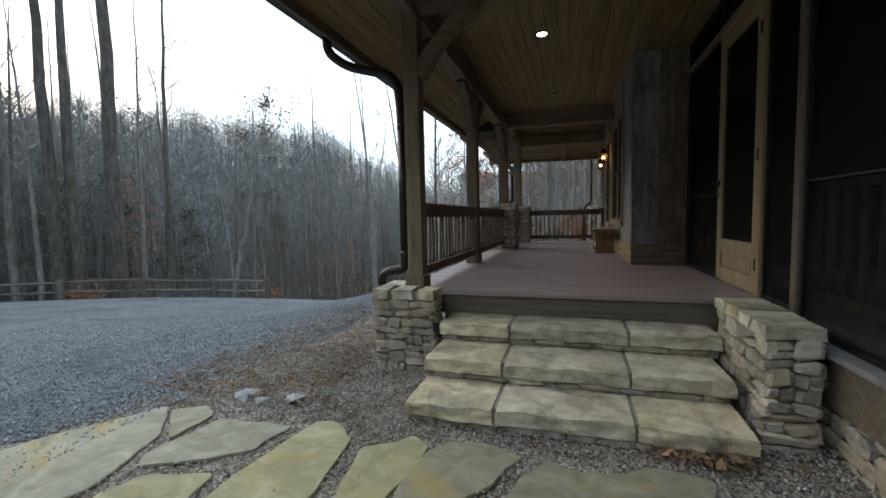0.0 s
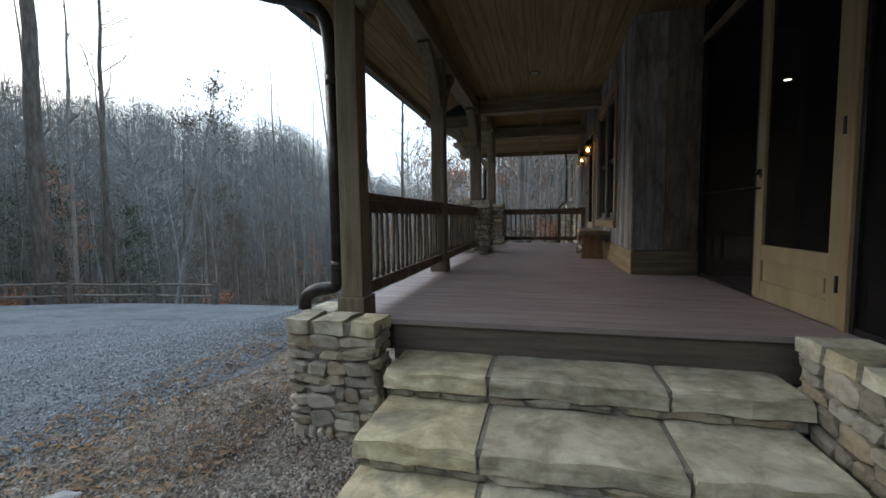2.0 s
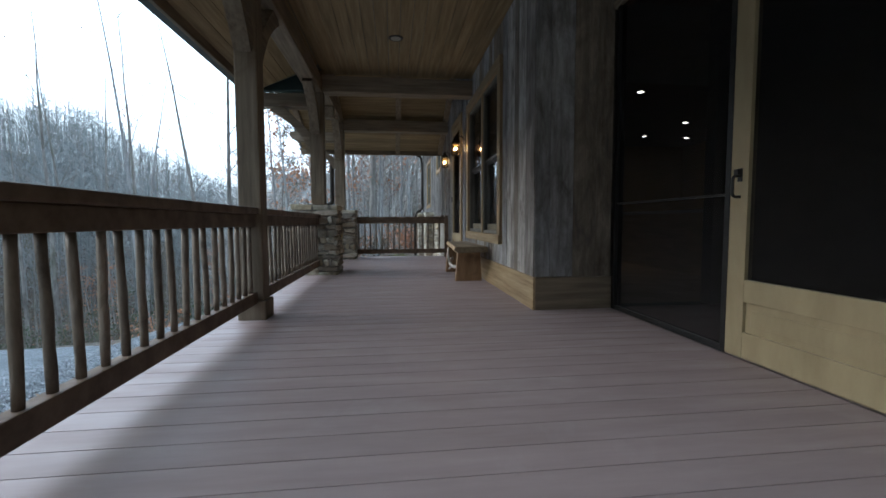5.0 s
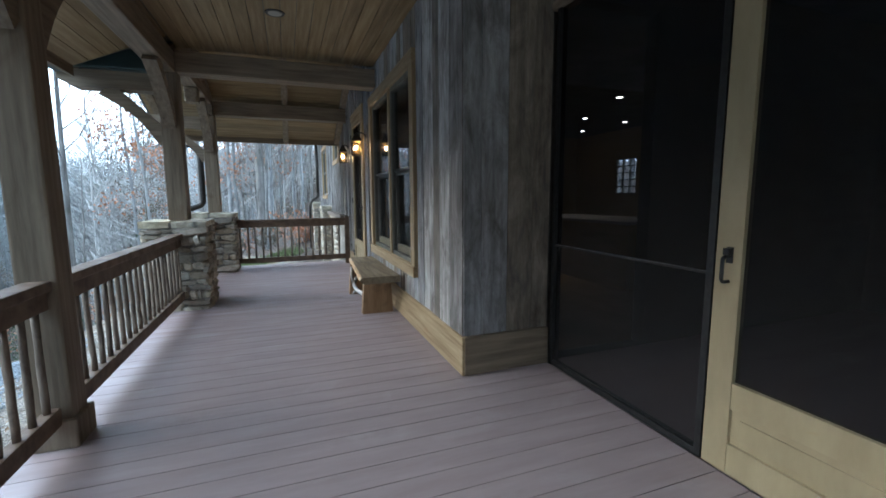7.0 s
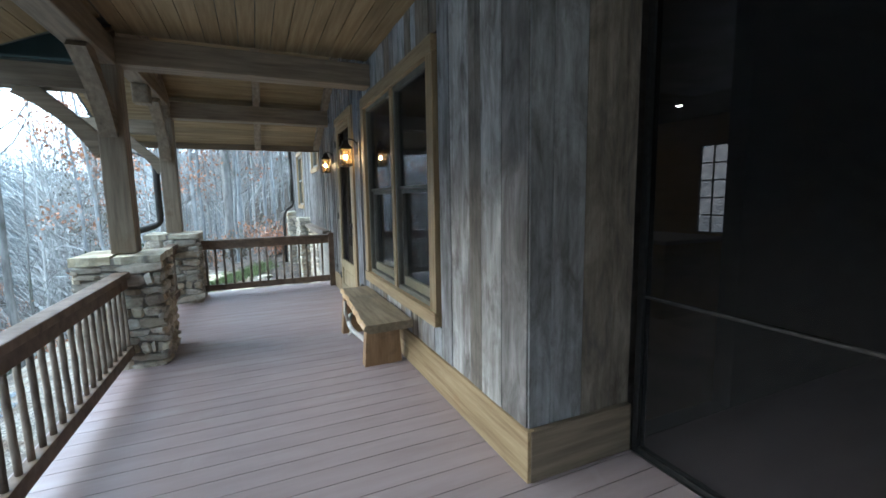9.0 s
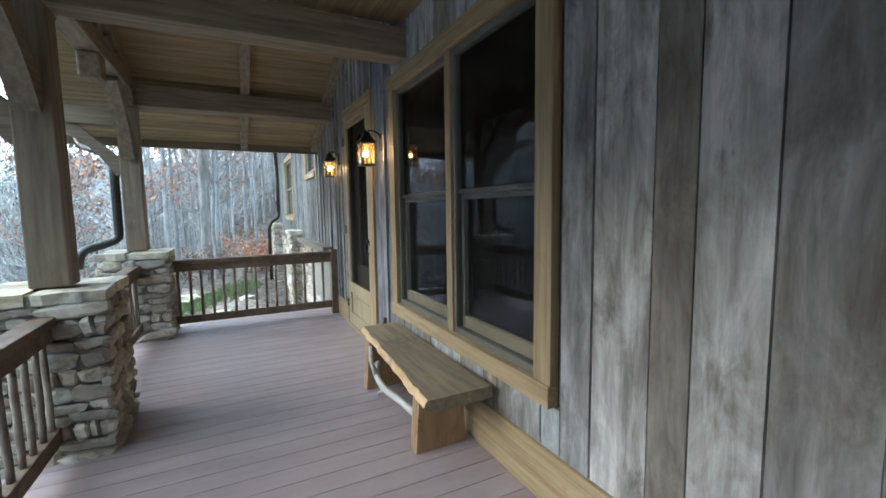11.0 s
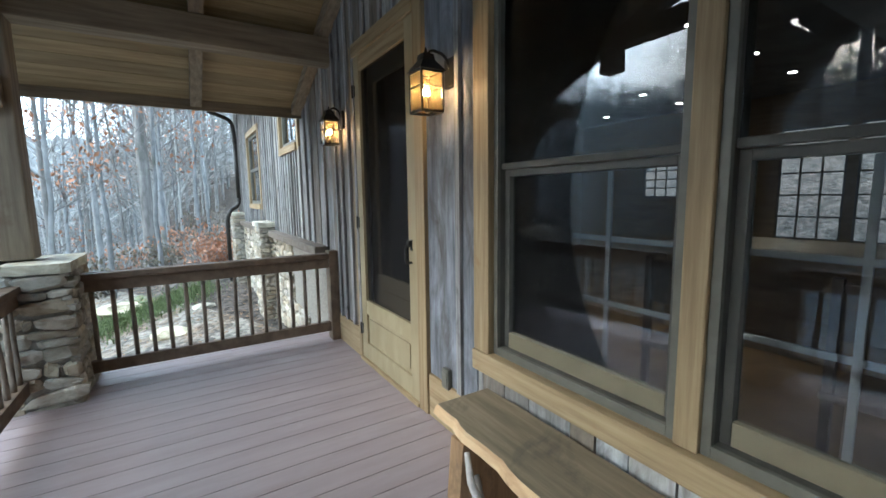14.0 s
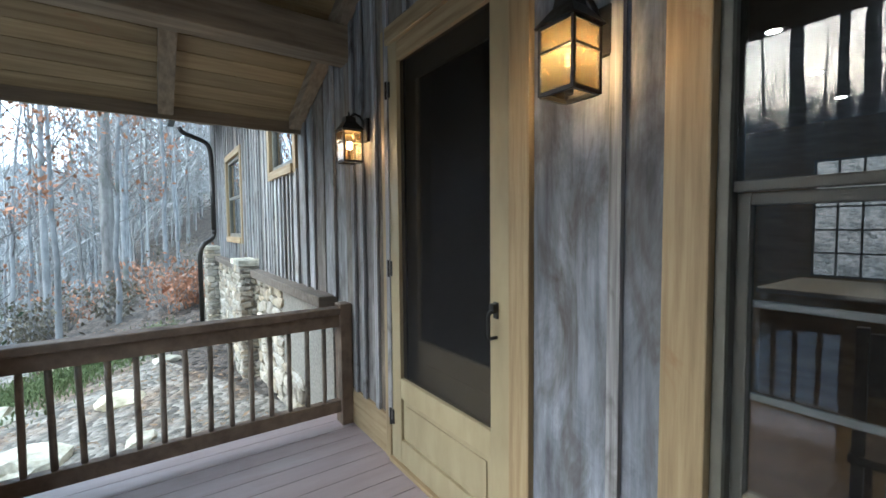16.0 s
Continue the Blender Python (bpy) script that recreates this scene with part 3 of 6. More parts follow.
stone_pier("stone_pier", -1.64, -1.025, 9.34, 9.92, DECK - 0.6, 1.665, 0.075, 45, "chest-high ledgestone pier with flat cap carrying a timber post")
stone_pier("stone_pier", -1.62, -0.995, 11.82, 12.42, DECK - 0.6, 1.665, 0.075, 57, "chest-high ledgestone pier at the porch corner with flat cap")

# ---- posts, beams, braces ----
def porch_post(x0, x1, y0, y1, z0, z1, foot, label):
    t = thing("porch_post", (0, 0, 0), label, "post", "timber porch posts")
    part("shaft", boxed(x0, x1, y0, y1, z0, z1, 0.012), M_POST, t)
    if foot:
        part("foot_block", boxed(x0 - 0.022, x1 + 0.022, y0 - 0.022, y1 + 0.022, z0, z0 + 0.15, 0.01), M_POST, t, "wider squared foot trim")
    return t


porch_post(-1.365, -1.215, 4.09, 4.24, DECK, 3.30, True, "square brown timber post behind the stone pier")
porch_post(-1.395, -1.23, 6.60, 6.765, DECK, 3.30, True, "square brown timber post standing on the deck")
porch_post(-1.40, -1.21, 9.49, 9.68, 1.665, 3.30, False, "square brown timber post standing on a stone pier")
porch_post(-1.40, -1.21, 12.04, 12.23, 1.665, 3.30, False, "square brown timber post at the porch end on a stone pier")


def beam(name, args, material, label):
    t = part(name, boxed(*args, bevel=0.012), material)
    return tagged(t, label, "beam", "porch beams")


beam("timber_beam", (-1.42, -1.22, 2.1, 9.75, 3.24, 3.46), M_BEAM_Y, "long brown timber plate beam over the porch posts")
beam("timber_beam", (-1.42, -1.22, 11.98, 12.24, 3.24, 3.46), M_BEAM_Y, "short brown timber plate over the end post")
beam("timber_beam", (-1.23, 1.58, 4.06, 4.25, 3.28, 3.50), M_BEAM_X, "brown timber cross beam at the porch front")
beam("timber_beam", (-1.22, WALL, 9.48, 9.70, 3.25, 3.47), M_BEAM_X, "brown timber tie beam crossing the porch from post to wall")
beam("timber_beam", (-1.22, WALL, 12.04, 12.24, 3.25, 3.47), M_BEAM_X, "brown timber tie beam at the porch end")


def brace(a, b, bow, w, material, label, axis):
    """A curved knee brace from a to b in the plane of axis and z."""
    bm = bmesh.new()
    n = 9
    ring = []
    a, b = Vector(a), Vector(b)
    mid = (b - a)
    side = Vector((mid.z, 0, -mid.x)) if axis == "x" else Vector((0, mid.z, -mid.y))
    side.normalize()
    if side.z > 0:
        side = -side
    across = Vector((0, 1, 0)) if axis == "x" else Vector((1, 0, 0))
    for i in range(n):
        s = i / (n - 1)
        c = a + mid * s - side * (-0.02)
        lo = c + side * (0.085 - bow * math.sin(math.pi * s))
        hi = c - side * 0.085
        ring.append([bm.verts.new(lo - across * w), bm.verts.new(lo + across * w), bm.verts.new(hi + across * w), bm.verts.new(hi - across * w)])
    for p, q in zip(ring, ring[1:]):
        for k in range(4):
            bm.faces.new((p[k], p[(k + 1) % 4], q[(k + 1) % 4], q[k]))
    bm.faces.new(ring[0][::-1])
    bm.faces.new(ring[-1])
    bmesh.ops.recalc_face_normals(bm, faces=bm.faces[:])
    return tagged(part("knee_brace", bm, material), label, "brace", "knee braces")


KB = "curved brown timber knee brace between post and beam"
for py, sides in ((4.16, (1,)), (6.68, (-1, 1)), (9.58, (-1,)), (12.13, (-1,))):
    for s in sides:
        brace((-1.31, py + s * 0.06, 2.72), (-1.31, py + s * 0.62, 3.40 if py > 12 else 3.27), 0.06, 0.06, M_BEAM_Y, KB, "y")
brace((-1.25, 4.16, 2.72), (-0.70, 4.16, 3.30), 0.06, 0.06, M_BEAM_X, KB, "x")
for py in (9.58, 12.13):
    bm = bmesh.new()
    prism(bm, [(-1.40, 3.03), (-2.13, 3.03), (-2.25, 3.10), (-2.25, 3.21), (-1.40, 3.21)], "y", py - 0.09, py + 0.09)
    tagged(part("outrigger_beam", bm, M_BEAM_X), "short brown timber outrigger beam carrying the gable overhang", "beam", "porch beams")
    brace((-1.36, py, 2.56), (-1.86, py, 3.05), 0.06, 0.06, M_BEAM_X, KB, "x")

# ---- ceilings and roofs ----
def board_ceiling(name, material, label, u0, u1, width, corner):
    """Tongue-and-groove boards; corner(u, end) gives a point of the plane. One mesh."""
    bm = bmesh.new()
    n = int((u1 - u0) / width)
    w = (u1 - u0) / n
    for i in range(n):
        a, b = u0 + i * w + 0.003, u0 + (i + 1) * w - 0.003
        up = Vector((0, 0, 0.018))
        q = [Vector(corner(a, 0)), Vector(corner(b, 0)), Vector(corner(b, 1)), Vector(corner(a, 1))]
        lo = [bm.verts.new(p) for p in q]
        hi = [bm.verts.new(p + up) for p in q]
        bm.faces.new(lo)
        for k in range(4):
            bm.faces.new((lo[k], lo[(k + 1) % 4], hi[(k + 1) % 4], hi[k]))
    bmesh.ops.recalc_face_normals(bm, faces=bm.faces[:])
    return structure(name, bm, material, label, "ceiling")


# Ceilings and roof reach forward out of view, set to shade the return wall.
board_ceiling("ceiling_porch", M_CEIL_Y, "varnished pine tongue-and-groove porch ceiling", -1.22, 1.60, 0.13, lambda u, e: (u, (2.0, 9.6)[e], CEIL))
board_ceiling("ceiling_eave", M_CEIL_Y, "knotty pine boarded eave soffit sloping out to the gutter", 0, 0.86, 0.14, lambda u, e: (-1.22 - u * 0.91, (2.0, 9.2)[e], CEIL - 0.02 - u * 0.41))
SL = 0.44
RIDGE_Y, RIDGE_Z = 10.86, 3.06 + SL * (13.25 - 10.86)
board_ceiling("ceiling_gable_far", M_CEIL_X, "pine boarded gable ceiling sloping down to the end eave", 10.86, 13.25, 0.14, lambda u, e: ((-2.25, WALL - 0.01)[e], u, RIDGE_Z - SL * (u - RIDGE_Y)))
board_ceiling("ceiling_gable_near", M_CEIL_X, "pine boarded gable ceiling on the near slope", 9.62, 10.86, 0.14, lambda u, e: ((-2.25, WALL - 0.01)[e], u, RIDGE_Z - SL * (RIDGE_Y - u)))
board_ceiling("ceiling_gable_edge", M_CEIL_X, "pine boarded gable overhang beyond the plate beam", 9.3, 9.62, 0.14, lambda u, e: ((-2.25, -1.22)[e], u, RIDGE_Z - SL * (RIDGE_Y - u)))
roof_bm = boxed(-1.25, 1.6, 1.9, 9.6, CEIL + 0.03, CEIL + 0.10)
box(roof_bm, 1.6, 6.0, -2.0, 9.6, CEIL + 0.03, CEIL + 0.10)
sheet(roof_bm, [(-1.2, 1.9, CEIL + 0.03), (-1.2, 9.5, CEIL + 0.03), (-2.05, 9.5, CEIL - 0.33), (-2.05, 1.9, CEIL - 0.33)])
sheet(roof_bm, [(-2.3, RIDGE_Y, RIDGE_Z + 0.05), (1.2, RIDGE_Y, RIDGE_Z + 0.05), (1.2, 13.3, 3.08), (-2.3, 13.3, 3.08)])
sheet(roof_bm, [(-2.3, RIDGE_Y, RIDGE_Z + 0.05), (1.2, RIDGE_Y, RIDGE_Z + 0.05), (1.2, 9.62, RIDGE_Z - SL * 1.24 + 0.05), (-2.3, 9.62, RIDGE_Z - SL * 1.24 + 0.05)])
sheet(roof_bm, [(-2.3, 9.62, RIDGE_Z - SL * 1.24 + 0.05), (-1.2, 9.62, RIDGE_Z - SL * 1.24 + 0.05), (-1.2, 9.3, RIDGE_Z - SL * 1.56 + 0.05), (-2.3, 9.3, RIDGE_Z - SL * 1.56 + 0.05)])
prism(roof_bm, [(9.62, 3.47), (9.62, 3.57), (RIDGE_Y, RIDGE_Z + 0.04), (13.2, 3.10), (13.2, 3.05)], "x", WALL + 0.16, WALL + 0.2)
structure("roof", roof_bm, M_ROOF, "dark metal porch roof over the boarded ceilings", "roof")


def rafter(x):
    bm = bmesh.new()
    for a, b in (((x - 0.05, 10.95), (x + 0.05, 13.20)),):
        z = lambda y: RIDGE_Z - SL * (y - RIDGE_Y)
        v = [bm.verts.new(p) for p in ((a[0], a[1], z(a[1])), (b[0], a[1], z(a[1])), (b[0], b[1], z(b[1])), (a[0], b[1], z(b[1])), (a[0], a[1], z(a[1]) - 0.13), (b[0], a[1], z(a[1]) - 0.13), (b[0], b[1], z(b[1]) - 0.10), (a[0], b[1], z(b[1]) - 0.10))]
        for f in ((0, 1, 2, 3), (7, 6, 5, 4), (0, 4, 5, 1), (1, 5, 6, 2), (2, 6, 7, 3), (3, 7, 4, 0)):
            bm.faces.new([v[k] for k in f])
    bmesh.ops.recalc_face_normals(bm, faces=bm.faces[:])
    return tagged(part("rafter", bm, M_BEAM_Y), "square pine rafter under the sloping gable boards", "rafter", "gable rafters")


for x in (-2.1, -0.12, 0.86):
    rafter(x)

eave = thing("eave_fascia", (0, 0, 0), "dark fascia board and gutter along the porch eaves", "gutter")
part("fascia_board", boxed(-2.3, 1.0, 13.25, 13.285, 2.96, 3.14, 0.004), M_BEAM_X, eave)
part("gutter", boxed(-2.30, -1.43, 9.36, 9.47, 3.20, 3.45, 0.02), M_GUTTER, eave, "dark green gutter trough")
part("gutter", boxed(-2.32, 0.98, 13.287, 13.40, 3.02, 3.15, 0.02), M_GUTTER, eave, "dark green gutter trough")
part("fascia_board", boxed(-2.035, -2.0, 2.0, 9.2, 3.06, 3.24, 0.004), M_BEAM_Y, eave)
part("gutter", boxed(-2.15, -2.037, 1.98, 9.2, 3.09, 3.22, 0.02), M_GUTTER, eave, "dark green gutter trough")


def gable_truss():
    t = thing("gable_truss", (0, 0, 0), "brown timber gable truss with king post and open triangles", "truss")
    x = -1.31
    part("tie", boxed(x - 0.085, x + 0.085, 9.76, 11.97, 3.40, 3.56, 0.01), M_BEAM_Y, t)
    part("king_post", boxed(x - 0.08, x + 0.08, RIDGE_Y - 0.09, RIDGE_Y + 0.09, 3.562, RIDGE_Z - 0.03, 0.01), M_BEAM_Y, t)
    part("pendant", boxed(x - 0.08, x + 0.08, RIDGE_Y - 0.09, RIDGE_Y + 0.09, 3.19, 3.398, 0.02), M_BEAM_Y, t, "chamfered drop end of the king post")
    for s in (-1, 1):
        bm = bmesh.new()
        prism(bm, [(RIDGE_Y + s * 0.1, 3.562), (RIDGE_Y + s * 0.3, 3.562), (RIDGE_Y + s * 0.85, RIDGE_Z - SL * 0.85 - 0.03), (RIDGE_Y + s * 0.62, RIDGE_Z - SL * 0.62 - 0.03)], "x", x - 0.06, x + 0.06)
        part("strut", bm, M_BEAM_Y, t)
        bm = bmesh.new()
        prism(bm, [(RIDGE_Y, RIDGE_Z - 0.02), (RIDGE_Y, RIDGE_Z - 0.2), (RIDGE_Y + s * 1.24, RIDGE_Z - SL * 1.24 - 0.2), (RIDGE_Y + s * 1.24, RIDGE_Z - SL * 1.24 - 0.02)], "x", x - 0.08, x + 0.08)
        part("top_chord", bm, M_BEAM_Y, t)
    return t


gable_truss()


def downspout(points, r, label):
    t = thing("downspout", (0, 0, 0), label, "downspout", "downspouts")
    k = max(range(len(points) - 1), key=lambda i: (points[i + 1] - points[i]).length)
    part("upper_elbow", tube(bmesh.new(), points[:k + 1], r, 10), M_METAL, t, smooth=True)
    part("pipe", tube(bmesh.new(), points[k:k + 2], r, 10), M_METAL, t, smooth=True)
    part("lower_elbow", tube(bmesh.new(), points[k + 1:], r, 10), M_METAL, t, smooth=True)
    for i in (k, k + 1):
        part("collar", tube(bmesh.new(), [points[i] - Vector((0, 0, 0.03)), points[i] + Vector((0, 0, 0.03))], r * 1.08, 10), M_METAL, t, smooth=True)
    return t


def bent(*pts, n=5):
    """Rounds the corners of a line of points."""
    pts = [Vector(p) for p in pts]
    out = [pts[0]]
    for a, b, c in zip(pts, pts[1:], pts[2:]):
        d = min((b - a).length, (c - b).length) * 0.45
        p, q = b + (a - b).normalized() * d, b + (c - b).normalized() * d
        for i in range(n + 1):
            s = i / n
            out.append((p.lerp(b, s)).lerp(b.lerp(q, s), s))
    return out + [pts[-1]]


downspout(bent((-2.08, 3.95, 3.12), (-2.08, 3.98, 2.96), (-1.95, 4.1, 2.86), (-1.45, 4.14, 2.72), (-1.42, 4.16, 2.4), (-1.42, 4.16, 0.98), (-1.43, 4.15, 0.875), (-1.57, 4.12, 0.86), (-1.64, 4.11, 0.82), (-1.655, 4.11, 0.73)), 0.045, "dark bronze round downspout curling from gutter to pier")
downspout(bent((-1.95, 12.9, 3.05), (-1.9, 12.8, 2.9), (-1.47, 12.15, 2.7), (-1.47, 12.13, 2.3), (-1.47, 12.13, 1.80), (-1.62, 12.1, 1.74), (-1.80, 12.05, 1.69), (-1.83, 12.04, 1.5)), 0.045, "dark bronze round downspout curling round the corner post")

# ---- railings ----
STICKS = []
for s in range(9):
    r = random.Random(50 + s)
    pts, rad = [], []
    for i in range(7):
        k = 0 if i in (0, 6) else 1
        pts.append((k * r.uniform(-0.0018, 0.0018), k * r.uniform(-0.0018, 0.0018), i / 6))
        rad.append(r.uniform(0.0145, 0.0175))
    STICKS.append(mesh_of("baluster", tube(bmesh.new(), pts, rad, 7), M_STICK, True))


def railing(a, b, seed, label, low=0.80, post=False):
    """From a to b (x, y); posts or piers stand at its ends."""
    t = thing("porch_railing", (0, 0, 0), label, "railing", "porch railings")
    a, b = Vector((*a, 0)), Vector((*b, 0))
    d = b - a
    turn = pose(*((a + b) / 2), 0, 0, math.degrees(math.atan2(d.y, d.x)))
    n = d.length / 2
    part("top_rail", boxed(-n, n, -0.055, 0.055, 1.475, 1.525, 0.008, turn), M_RAIL, t)
    part("sub_rail", boxed(-n, n, -0.03, 0.03, 1.385, 1.474, 0.006, turn), M_RAIL, t)
    part("bottom_rail", boxed(-n, n, -0.03, 0.03, low, low + 0.09, 0.006, turn), M_RAIL, t)
    r = random.Random(seed)
    count = max(2, int(d.length / 0.118))
    for i in range(count):
        ob = new("baluster", STICKS[r.randrange(9)])
        ob.parent = t
        p = a + d * ((i + 0.5) / count)
        ob.matrix_basis = Matrix.Translation((p.x, p.y, low + 0.07)) @ pose(0, 0, 0, r.uniform(-1, 1), r.uniform(-1, 1), r.uniform(0, 360)) @ Matrix.Diagonal((1, 1, 1.40 - low - 0.07, 1))
    return t


RL = "dark-stained wooden railing with crooked peeled-branch balusters"
railing((-1.30, 4.25), (-1.30, 6.59), 1, RL + " by the steps")
railing((-1.30, 6.77), (-1.30, 9.36), 2, RL + " up to a stone pier")
railing((-1.30, 9.90), (-1.30, 11.84), 3, RL + " between two stone piers")
end_rail = railing((-1.01, 12.16), (0.90, 12.16), 4, RL + " closing the porch end", 0.76)
part("end_post", boxed(0.83, 0.915, 12.10, 12.22, DECK, 1.55, 0.006), M_RAIL, end_rail, "short dark end post against the wall")

# ---- house walls ----
def cut_wall(name, axis, at, thick, u0, u1, z0, z1, holes, material, label):
    """A wall in the plane axis = at, with openings (u0, u1, z0, z1) right through."""
    us = sorted({u0, u1, *[h[0] for h in holes], *[h[1] for h in holes]})
    zs = sorted({z0, z1, *[h[2] for h in holes], *[h[3] for h in holes]})
    bm = bmesh.new()
    for a, b in zip(us, us[1:]):
        for c, d in zip(zs, zs[1:]):
            mu, mz = (a + b) / 2, (c + d) / 2
            if any(h[0] < mu < h[1] and h[2] < mz < h[3] for h in holes):
                continue
            if axis == "x":
                box(bm, at, at + thick, a, b, c, d)
            else:
                box(bm, a, b, at, at + thick, c, d)
    bmesh.ops.remove_doubles(bm, verts=bm.verts[:], dist=1e-5)
    return structure(name, bm, material, label, "wall")


WIN = (7.895, 9.745, 1.28, 3.07)
DOOR = (10.475, 11.505, DECK, 3.145)
BACK = WALL + 0.025
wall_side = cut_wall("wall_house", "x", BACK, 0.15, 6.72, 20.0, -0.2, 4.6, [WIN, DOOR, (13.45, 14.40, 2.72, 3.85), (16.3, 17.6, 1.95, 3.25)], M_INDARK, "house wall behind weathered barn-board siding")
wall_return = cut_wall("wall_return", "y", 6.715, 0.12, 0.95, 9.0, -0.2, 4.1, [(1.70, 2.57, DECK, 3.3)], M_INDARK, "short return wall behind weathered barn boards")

PLANKS = {}


def plank(parent, material, name, x0, x1, y0, y1, z0, z1):
    """A board with softened edges; boards of one material share a unit mesh."""
    key = (material.name, name)
    if key not in PLANKS:
        bm = boxed(-0.5, 0.5, -0.5, 0.5, -0.5, 0.5)
        PLANKS[key] = mesh_of(name, bm, material)
    ob = new(name, PLANKS[key])
    ob.parent = parent
    ob.matrix_basis = Matrix.Translation(((x0 + x1) / 2, (y0 + y1) / 2, (z0 + z1) / 2)) @ Matrix.Diagonal((x1 - x0, y1 - y0, z1 - z0, 1))
    return ob


def siding_x(parent, y0, y1, z0, z1, gaps, r, battens):
    """Upright boards on the wall face x = WALL, left out at the openings."""
    y = y0
    while y < y1 - 0.03:
        w = min(r.choice((0.13, 0.16, 0.19, 0.22, 0.25)) * r.uniform(0.9, 1.1), y1 - y)
        spans = [(z0, z1)]
        for g0, g1, h0, h1 in gaps:
            if y + w / 2 > g0 and y + w / 2 < g1:
                spans = [(z0, h0), (h1, z1)]
        for a, b in spans:
            if b - a > 0.05:
                out = r.uniform(0, 0.009)
                plank(parent, M_BARN, "board", WALL - out, BACK - 0.001, y + 0.004, y + w - 0.004, a, b)
                if battens and r.random() < 0.85:
                    plank(parent, M_BATTEN, "batten", WALL - 0.028, WALL - 0.010, y - 0.022, y + 0.022, a, b)
        y += w


rb = random.Random(11)
GAPS = [(7.775, 9.865, 1.166, 3.195), (10.36, 11.57, DECK, 3.25), (13.38, 14.47, 2.66, 3.9), (16.2, 17.7, 1.86, 3.35)]
siding_x(wall_side, 6.69, 9.865, 0.95, CEIL + 0.02, GAPS, rb, False)
for a, b, m in ((9.868, 10.008, M_DARKBARN), (10.012, 10.362, M_DARKBARN)):
    plank(wall_side, m, "board", WALL - 0.004, BACK - 0.001, a, b, 0.95, 3.9)
plank(wall_side, M_BATTEN, "batten", WALL - 0.026, WALL - 0.006, 9.992, 10.034, 0.95, 3.9)
siding_x(wall_side, 10.365, 12.40, 0.93, 4.15, GAPS, rb, True)
siding_x(wall_side, 12.40, 19.2, 1.56, 4.4, GAPS, rb, True)
u = WALL
while u < 1.59:
    w = min(rb.choice((0.13, 0.17, 0.2)), 1.60 - u)
    plank(wall_return, M_BARN, "board", u + 0.002, u + w - 0.002, 6.685 - rb.uniform(0, 0.006), 6.714, 0.95, CEIL + 0.02)
    u += w

base_t = thing("baseboard", (0, 0, 0), "wide honey-coloured pine skirting board round the porch wall", "trim")
part("board", boxed(WALL - 0.02, BACK - 0.002, 6.66, 10.36, DECK, 0.948, 0.006), M_TRIM_Y, base_t)
part("board", boxed(WALL, 1.60, 6.655, 6.713, DECK, 0.946, 0.006), M_BEAM_X, base_t)
part("board", boxed(WALL - 0.02, BACK - 0.002, 11.572, 12.42, DECK, 0.93, 0.006), M_TRIM_Y, base_t)

